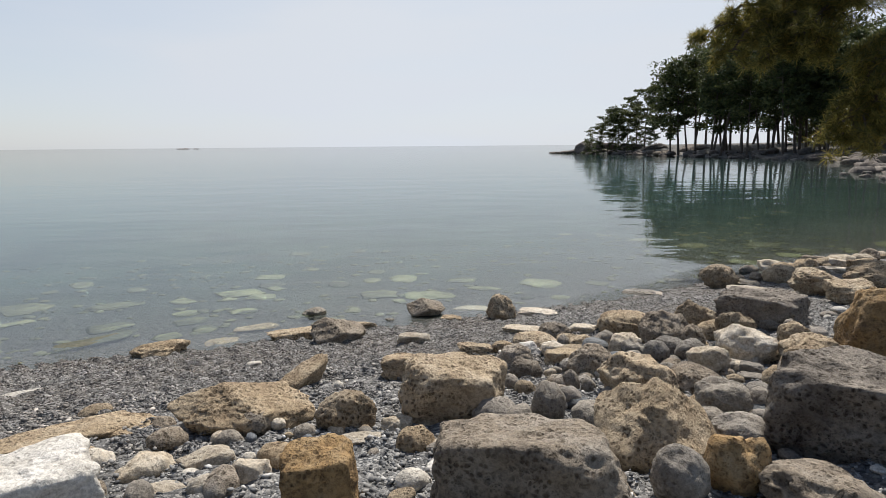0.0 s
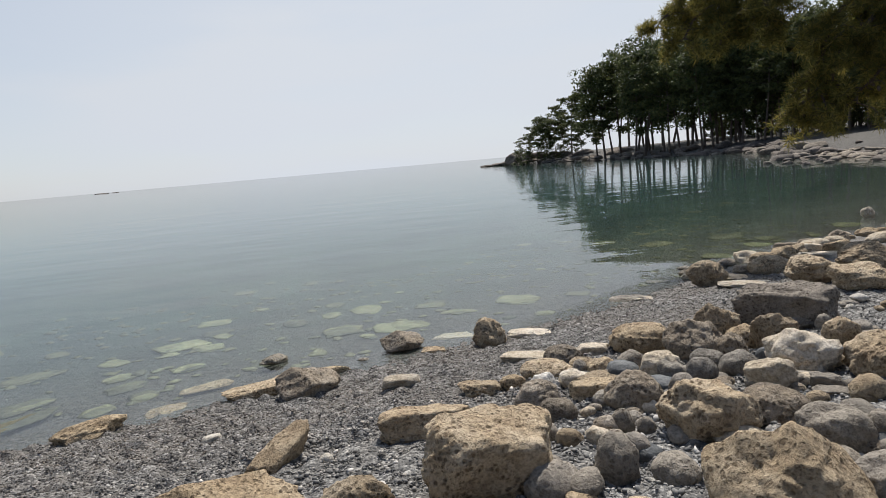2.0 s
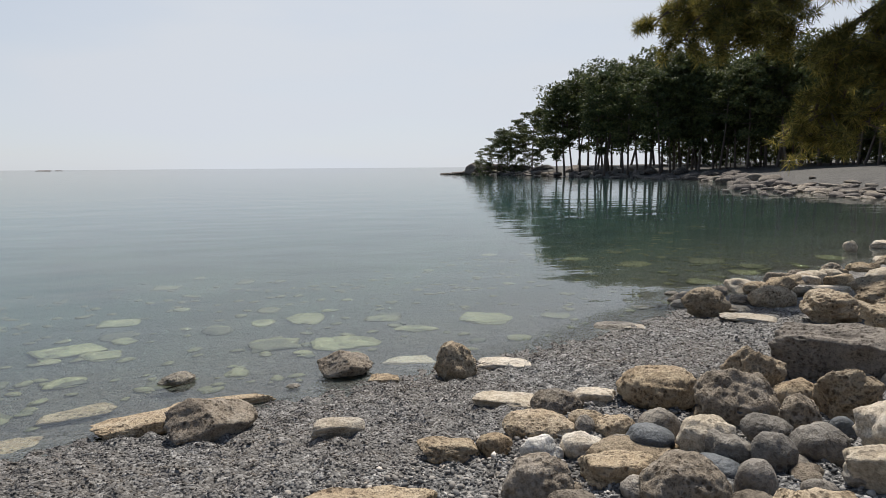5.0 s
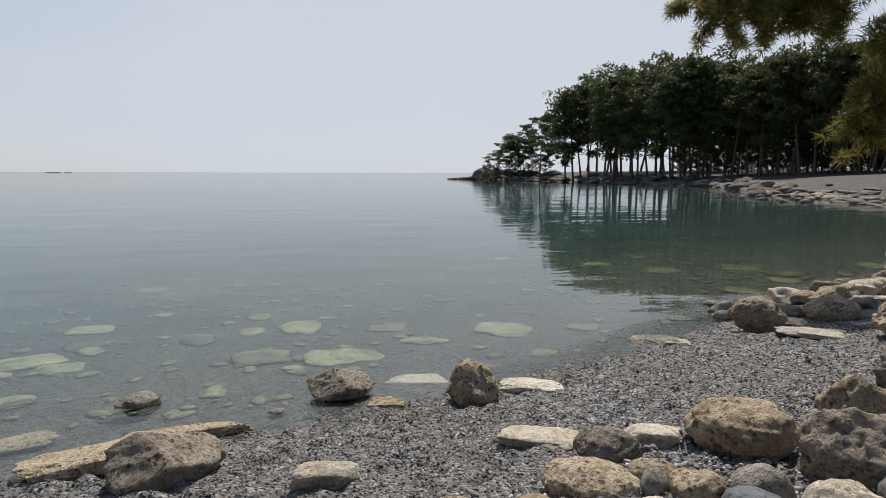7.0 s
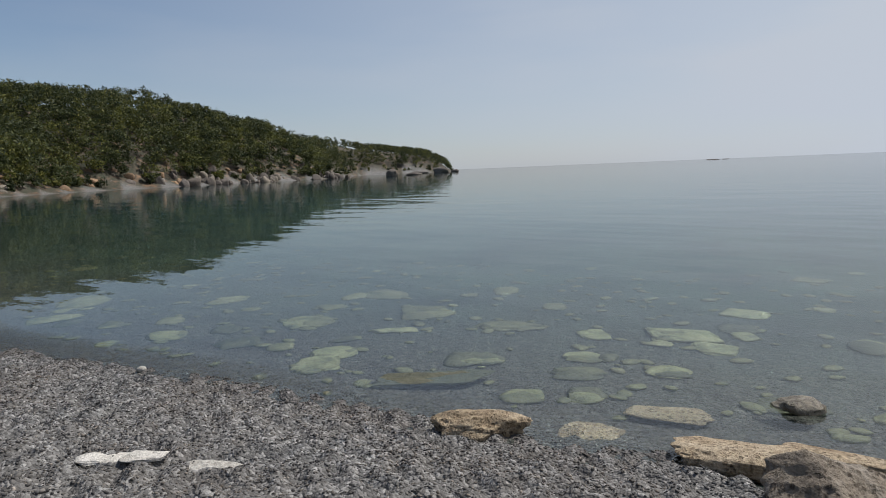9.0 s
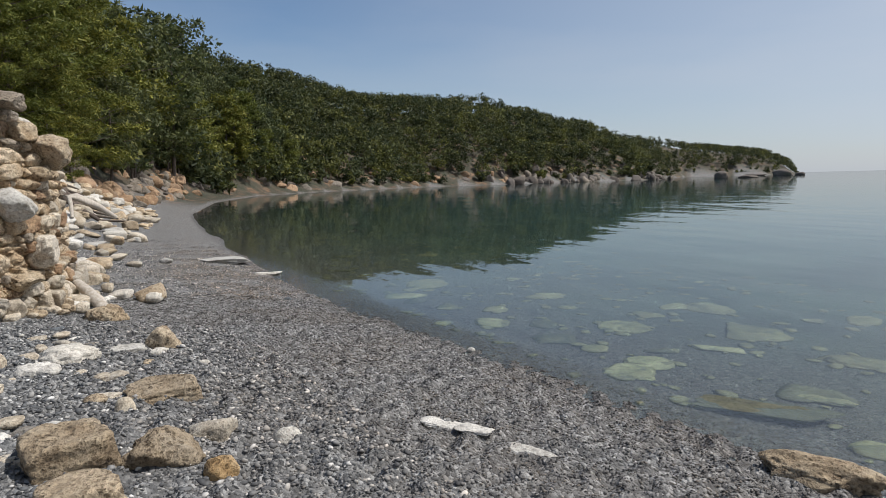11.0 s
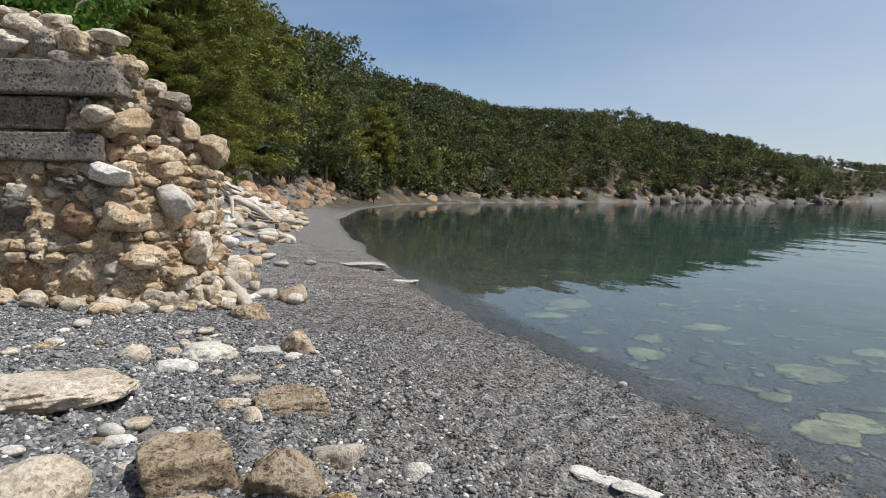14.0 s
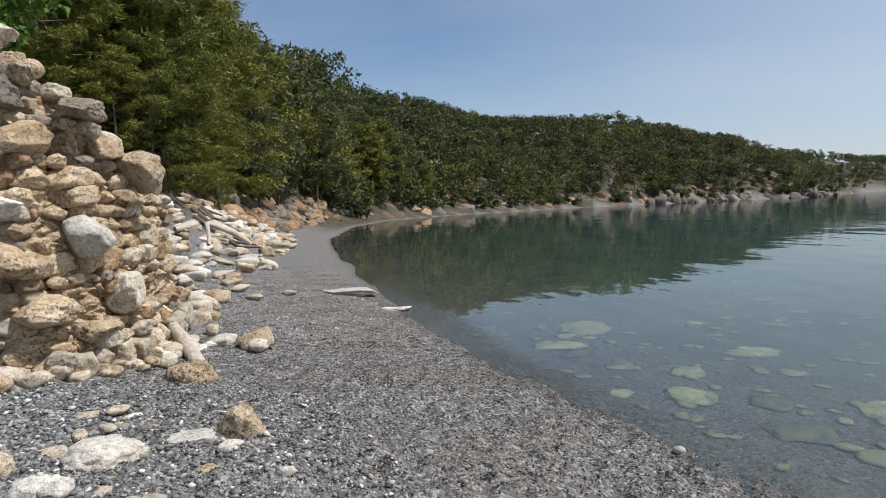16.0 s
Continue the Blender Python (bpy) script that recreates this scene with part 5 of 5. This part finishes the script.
branch("driftwood_log", [([(-10.1, 1.75, 0.72), (-9.75, 2.0, 0.60), (-9.3, 2.3, 0.40), (-9.12, 2.42, 0.33)], [0.06, 0.075, 0.085, 0.06])], DRIFT, "short bleached driftwood log leaning on stones")
branch("driftwood_branch", [([(-22.0, -2.3, 1.62), (-22.5, -1.9, 1.80), (-23.0, -1.45, 1.74), (-23.4, -0.95, 1.42), (-23.8, -0.5, 1.0)], [0.09, 0.13, 0.13, 0.11, 0.07]),
                            ([(-22.8, -1.6, 1.75), (-22.6, -1.5, 1.45), (-22.4, -1.45, 1.1)], [0.08, 0.06, 0.05])], DRIFT, "long curved bleached driftwood branch on the rubble")
branch("bare_snag", [([(-117, -8.4, 4.0), (-117.2, -8.4, 10.0), (-117.4, -8.2, 15.2)], [0.32, 0.25, 0.08])], DRIFT, "slender bare bleached dead tree trunk", "dead tree")
for i in range(4):
    x, y = -28 - 1.3 * i, -3.6 - 0.5 * i
    branch("dead_branch", [([(x, y, gz(x, y) + 0.1), (x + 0.8, y + 0.9, gz(x + 0.8, y + 0.9) + 0.25), (x + 1.4, y + 2.0, gz(x + 1.4, y + 2.0) + 0.15), (x + 1.2, y + 2.8, gz(x + 1.2, y + 2.8) + 0.3)], [0.12, 0.1, 0.07, 0.03]),
                           ([(x + 0.8, y + 0.9, gz(x + 0.8, y + 0.9) + 0.25), (x + 0.3, y + 1.6, gz(x + 0.3, y + 1.6) + 0.6)], [0.07, 0.03])], BARK, "dark twisted fallen branch beneath the trees", "dead branch")


# ---------------------------------------------------------------- trees
def stand(tree, x, y, turn, size, sink=0.1):
    ob = copy_thing(tree, pose(x, y, gz(x, y) - sink, 0, 0, turn))
    ob.scale = (size, size, size)
    return ob


rng = np.random.default_rng(5)
COAST_PINE = "tall dark-green pine with bare trunk on the rocky headland"
tall = [pine("pine_tree", 19, (0.2, 0.34, 0.26, 0.42, 0.28)[i], 4.6, 10 + i, 19, 50, 0.42, PINE, 0.04 * (i - 2), COAST_PINE, 0.45, 0.27, 0.45) for i in range(5)]
low = [pine("pine_tree", 14, 0.42, 5.2, 20 + i, 17, 95, 0.36, PINE, 0.07, "small windswept pine at the headland's tip", 0.3, 0.22, 0.6) for i in range(2)]
HILL_PINE = "dense green pine on the wooded hillside"
hill = [pine("pine_tree", 12, (0.12, 0.3, 0.2, 0.1, 0.25)[i], (3.4, 2.9, 3.8, 3.2, 3.0)[i], 30 + i, 24, 48, 0.36, PINE_WARM if i % 2 else PINE, 0.02 * (i - 2), HILL_PINE, 0.5, 0.25, 0.3, 0.3) for i in range(5)]
near_pines = [pine("pine_tree", 12, (0.06, 0.12, 0.2)[i], (3.9, 3.4, 3.0)[i], 50 + i, 34, 170, 0.24, PINE_WARM, 0.02 * (i - 1), HILL_PINE, 0.42, 0.19, 0.25, 0.17) for i in range(3)]


def polar(az, dist):
    return -0.2 + math.sin(radians(az)) * dist, 3.4 + math.cos(radians(az)) * dist


def fitting(x, y, height, size):
    """The size, cut down where the tree would stand above its neighbours."""
    return min(size, max(0.25, (float(skyline(x, y)) - gz(x, y)) / height))


for az, dist, s, k in ((14.6, 178, 0.55, 0), (15.6, 176, 0.7, 1), (16.6, 172, 0.8, 1), (17.4, 170, 0.72, 0), (18.8, 165, 1.1, 1), (19.7, 160, 0.5, 0), (18.1, 176, 0.85, 0)):
    stand(low[k], *polar(az, dist), rng.uniform(0, 360), s)
for az in (14.0, 14.9, 16.0, 16.8, 17.7, 18.4, 19.3):
    stand(hill[2], *polar(az, 172 + rng.uniform(-4, 4)), rng.uniform(0, 360), rng.uniform(0.35, 0.5), 1.2)
for i in range(118):
    az = 21.4 + 41 * (i / 118) + rng.normal() * 0.35
    near = float(np.interp(az, [21, 25, 30, 36, 42, 50, 60], [140, 126, 116, 108, 100, 90, 80]))
    x, y = polar(az, near + rng.uniform(2, 30) * (0.4 if i % 3 else 1.4))
    stand(tall[i % 5], x, y, rng.uniform(0, 360), fitting(x, y, 18.6, 1.35) * rng.uniform(0.82, 1.02))
for i in range(90):
    az = 30.5 + 32 * (i / 90)
    near = float(np.interp(az, [21, 25, 30, 36, 42, 50, 60], [140, 126, 116, 108, 100, 90, 80]))
    stand(hill[2 * (i % 2)], *polar(az, near + rng.uniform(6, 48)), rng.uniform(0, 360), rng.uniform(0.35, 0.85), 0.8)
# hill by the bay
for i in range(165):
    k = (i / 165) ** 1.3
    x = -27 - 125 * k + rng.normal() * 1.5
    d = 7.0 + 24 * rng.uniform() ** 1.4
    y = float(np.interp(x, SHORE[6:, 0], SHORE[6:, 1])) - d
    kind = near_pines[i % 3] if x > -50 else hill[i % 5]
    stand(kind, x, y, rng.uniform(0, 360), fitting(x, y, 12, rng.uniform(0.7, 1.2) * 1.12), 0.4)
for x, y, s in ((-25.5, -5.2, 0.42), (-27.0, -4.6, 0.5), (-29.5, -5.0, 0.55), (-32, -5.2, 0.5), (-24, -7.0, 0.6), (-35, -5.6, 0.6), (-38, -5.4, 0.45)):
    stand(near_pines[1], x, y, rng.uniform(0, 360), s, 0.3)
stand(tall[2], -88, -6.6, 30, 1.12)
for ob in tall + hill + low + near_pines:
    for o in (*ob.children, ob):
        bpy.data.objects.remove(o)


def woods():
    """The far wooded slopes, joined into one."""
    r = np.random.default_rng(8)
    a, dist = np.radians(r.uniform(42, 116, 90000)), r.uniform(50, 760, 90000)
    x, y = -0.5 - np.sin(a) * dist, 4 + np.cos(a) * dist
    d = shore_distance(x, y)
    ok = (d > 3.6) & (d < 75) & ((d < 45) | (r.uniform(size=len(d)) < 0.5)) & (x < -52) & (d > 8 - 4.4 * smooth(-75, -110, x)) & ((d > 9) | (r.uniform(size=len(d)) < 0.75))
    x, y, d = x[ok][:4300], y[ok][:4300], d[ok][:4300]
    z = ground_height(x, y)
    hh = np.minimum(r.uniform(6.0, 12.0, len(x)) * (0.42 + 0.58 * smooth(4, 13, d)), np.maximum(skyline(x, y) - z + r.uniform(-1, 0.8, len(x)), 1.5))
    s = r.uniform(1.7, 3.9, len(x)) * np.clip(hh / 7, 0.3, 1)
    per = 6
    X, Y, Z, H, S = (np.repeat(q, per) for q in (x, y, z, hh, s))
    q = r.uniform(0.3, 0.95, len(X))
    spread = 0.62 * np.sin(math.pi * (0.15 + 0.72 * q))
    g = r.uniform(0, 6.28, len(X))
    cen = np.stack([X + np.cos(g) * S * spread, Y + np.sin(g) * S * spread, Z + H * q], -1)
    rad = np.stack([S * 0.5, S * 0.5, S * 0.34], -1) * r.uniform(0.7, 1.2, (len(X), 1))
    v, f = tufts(cen, rad, 28, 0.66, r, 0.38)
    me = np_mesh("far_woods", v, f, PINE, False)
    tone = np.repeat(r.uniform(0.03, 1, len(x)) ** 1.3, per * 28 * 3)
    me.attributes.new("tone", "FLOAT", "POINT").data.foreach_set("value", tone.astype(np.float32))
    tagged(new("far_woods", me), "dark green pine woods covering the far slopes", "woods", kind="stuff")


woods()


def overhang():
    """The pine whose drooping boughs hang over the beach."""
    r = np.random.default_rng(3)
    root = new("overhanging_pine")
    x0, y0 = 13.0, 12.3
    z0 = gz(x0, y0)
    root.matrix_world = pose(x0, y0, z0)
    trunk = [tube([(0, 0, -0.4), (0.1, 0.1, 2.2), (-0.3, 0.2, 4.6), (-0.4, 0.5, 7.5), (-0.2, 0.4, 10.5)], [0.3, 0.26, 0.22, 0.17, 0.05], 10)]
    boughs = [
        [(12.7, 12.6, 6.0), (10.5, 13.3, 6.5), (8.0, 13.9, 6.0), (6.8, 14.4, 5.5), (6.1, 14.6, 4.9)],
        [(12.7, 12.5, 5.6), (10.2, 12.4, 5.6), (8.9, 12.7, 4.6), (8.45, 12.8, 3.5), (8.45, 12.65, 2.5)],
        [(12.7, 12.4, 5.0), (10.8, 11.9, 5.0), (9.9, 11.9, 4.2), (9.2, 12.0, 3.4), (8.95, 12.2, 2.9)],
        [(12.7, 12.6, 6.6), (11.0, 12.8, 6.8), (9.0, 13.6, 6.5), (7.6, 13.9, 5.7), (6.9, 14.1, 4.8)],
        [(12.7, 12.4, 5.6), (11.0, 11.6, 5.6), (9.9, 11.2, 5.0), (9.6, 11.4, 4.2)],
        [(12.7, 12.6, 6.8), (10.4, 13.0, 6.8), (8.6, 13.4, 6.0), (7.7, 13.5, 5.0), (7.4, 13.6, 4.5)],
        [(12.7, 12.5, 7.4), (10.0, 13.2, 7.6), (7.6, 14.0, 7.0), (6.6, 14.4, 6.0)],
        [(12.7, 12.4, 5.4), (10.6, 12.6, 5.4), (9.4, 12.6, 4.6), (9.0, 12.5, 3.9)],
        [(12.7, 12.2, 4.6), (11.2, 11.5, 4.6), (10.3, 11.2, 4.2), (10.0, 11.3, 3.7)],
        [(12.7, 12.5, 6.0), (10.4, 12.9, 6.2), (8.6, 13.3, 5.9), (7.6, 13.6, 5.2), (7.2, 13.7, 4.5)],
        [(12.7, 12.5, 6.2), (10.4, 12.9, 6.2), (9.0, 13.2, 5.9), (8.1, 13.4, 5.2), (7.8, 13.4, 4.4)],
        [(12.7, 12.5, 6.2), (10.4, 13.2, 6.4), (8.4, 13.8, 5.9), (7.0, 14.1, 5.2), (6.5, 14.3, 4.6)],
        [(12.7, 12.3, 5.2), (10.4, 12.2, 5.2), (9.2, 12.3, 4.4), (8.7, 12.5, 3.5), (8.65, 12.5, 2.6)],
        [(12.7, 12.9, 6.2), (10.2, 13.9, 6.3), (7.8, 14.8, 5.8), (6.9, 15.0, 5.0)],
    ]
    cen, cones = [], []
    for line in boughs:
        pts = np.array(line) - np.array([x0, y0, z0])
        m = len(pts) - 1
        fine = np.array([[np.interp(k, np.arange(m + 1), pts[:, c]) for c in range(3)] for k in np.linspace(0, m, 13)])
        fine[1:-1] += r.normal(size=(11, 3)) * 0.06
        trunk.append(tube([tuple(p) for p in fine], list(np.linspace(0.085, 0.014, 13)), 6))
        for i in range(33):
            k = 0.3 + 0.7 * (i + r.uniform()) / 33
            j = min(int(k * 12), 11)
            p = fine[j] + (fine[j + 1] - fine[j]) * (k * 12 - j)
            g, L = r.uniform(0, 6.28), r.uniform(0.3, 0.85)
            end = p + np.array([math.cos(g) * L * 0.75, math.sin(g) * L * 0.75, -L * r.uniform(0.0, 0.75)])
            mid = (p + end) / 2 + np.array([0, 0, 0.12 * L])
            trunk.append(tube([tuple(p), tuple(mid), tuple(end)], [0.016, 0.011, 0.005], 4))
            for a in (0.45, 0.65, 0.85, 1.0):
                cen.append((1 - a) ** 2 * p + 2 * a * (1 - a) * mid + a * a * end + r.normal(size=3) * 0.045)
            if r.uniform() < 0.22:
                cones.append(mid + np.array([0, 0, -0.06]) + r.normal(size=3) * 0.04)
    v, q = join(trunk)
    me = bpy.data.meshes.new("trunk")
    me.from_pydata(v, [], q)
    me.materials.append(BARK)
    part("trunk", me, root, "brown bark trunk with drooping limbs")
    v, f = needles(np.array(cen), np.full((len(cen), 3), 0.08), 60, 0.16, 0.0085, r, -0.1)
    part("crown", np_mesh("crown", v, f, PINE_DRY, False), root, "olive-brown drooping needle sprays")
    b, f = BALL[2]
    me = np_mesh("cone", b * np.array([0.034, 0.034, 0.055]) * (1 + 0.12 * np.sin(b[:, 2:] * 14)), f, BARK)
    for p in cones:
        cone = part("cone", me, root, "dark brown hanging pine cone")
        cone.matrix_local = pose(*p, r.uniform(-40, 40), r.uniform(-40, 40), 0)
    tagged(root, "leaning pine with drooping olive-brown boughs over the beach", "tree")


overhang()


def shrub(x, y, z, scale, seed, material, stems_n, label):
    """A leafy shrub with a few bare twigs."""
    r = np.random.default_rng(seed)
    root = new("leafy_shrub")
    root.matrix_world = pose(x, y, z)
    stems, cen = [], []
    for i in range(stems_n):
        g, L = r.uniform(0, 6.28), r.uniform(0.5, 1.5) * scale
        tip = (math.cos(g) * L * 0.8, math.sin(g) * L * 0.8, L * 0.75)
        stems.append(tube([(0, 0, -0.4), (tip[0] * 0.4, tip[1] * 0.4, L * 0.5), tip], [0.025, 0.016, 0.006], 5))
        cen += [np.array(tip) * k + r.normal(size=3) * 0.14 * scale for k in (0.5, 0.65, 0.8, 0.9, 1.0)]
    v, q = join(stems)
    me = bpy.data.meshes.new("stem")
    me.from_pydata(v, [], q)
    me.materials.append(TWIG)
    part("stem", me, root, "grey woody stems")
    v, f = tufts(np.array(cen), np.full((len(cen), 3), 0.2 * scale), 46, 0.1 * scale, r)
    part("foliage", np_mesh("foliage", v, f, material, False), root, "small green leaves")
    tagged(root, label, "shrub")


shrub(-10.2, -0.6, 3.9, 1.0, 6, BROADLEAF, 16, "bright green leafy shrub growing on the ruined wall")
shrub(42.8, 37.9, gz(42.8, 37.9), 1.6, 9, OLIVE, 22, "yellow-green leafy shrub on the sand behind the cove")


# ---------------------------------------------------------------- loose shingle: countless pebbles
OCTA = (np.array([(1, 0, 0), (-1, 0, 0), (0, 1, 0), (0, -1, 0), (0, 0, 1), (0, 0, -1)], float), np.array([(0, 2, 4), (2, 1, 4), (1, 3, 4), (3, 0, 4), (2, 0, 5), (1, 2, 5), (3, 1, 5), (0, 3, 5)]))


def shingle(name, count, x0, x1, reach, small, large, seed, label, form, material, fade=0.0):
    r = np.random.default_rng(seed)
    x = r.uniform(x0, x1, count * 3)
    back = reach[0] + (reach[1] - reach[0]) * r.uniform(size=count * 3)
    y = np.interp(x, COAST[12:28, 0], COAST[12:28, 1]) - back
    hide = ((x < -8.1) & (x > -12) & (y < 1.8)) | (r.uniform(size=len(x)) < fade * smooth(x0 + 11, x0, x))
    x, y = x[~hide][:count], y[~hide][:count]
    z = ground_height(x, y)
    base = form[0]
    size = small + (large - small) * r.uniform(size=len(x)) ** 2.2
    v = base[None] * (1 + 0.18 * r.normal(size=(len(x), len(base), 1))) * size[:, None, None]
    v = v * np.stack([r.uniform(0.8, 1.3, len(x)), r.uniform(0.6, 1.0, len(x)), r.uniform(0.4, 0.8, len(x))], -1)[:, None]
    g = r.uniform(0, 6.28, len(x))
    c, s = np.cos(g)[:, None], np.sin(g)[:, None]
    v = np.stack([v[..., 0] * c - v[..., 1] * s, v[..., 0] * s + v[..., 1] * c, v[..., 2] + 0.25 * r.normal(size=(len(x), 1)) * v[..., 0]], -1)
    v += np.stack([x, y, z + size * 0.15], -1)[:, None]
    f = (np.arange(len(x))[:, None, None] * len(base) + form[1][None]).reshape(-1, 3)
    tagged(new(name, np_mesh(name, v.reshape(-1, 3), f, material)), label, "pebbles", kind="stuff")


shingle("shingle", 125000, -11, 6, (-1.3, 4.6), 0.005, 0.0155, 1, "fine grey shingle along the waterline", OCTA, PEBBLE)
shingle("far_shingle", 24000, -24, -10.8, (0.0, 5.0), 0.010, 0.026, 5, "grey shingle of the curving beach", OCTA, COARSE, 1.0)
shingle("upper_shingle", 34000, -8.2, 3.5, (2.4, 7.5), 0.009, 0.026, 2, "coarser blue-grey pebbles on the upper beach", BALL[1], COARSE)
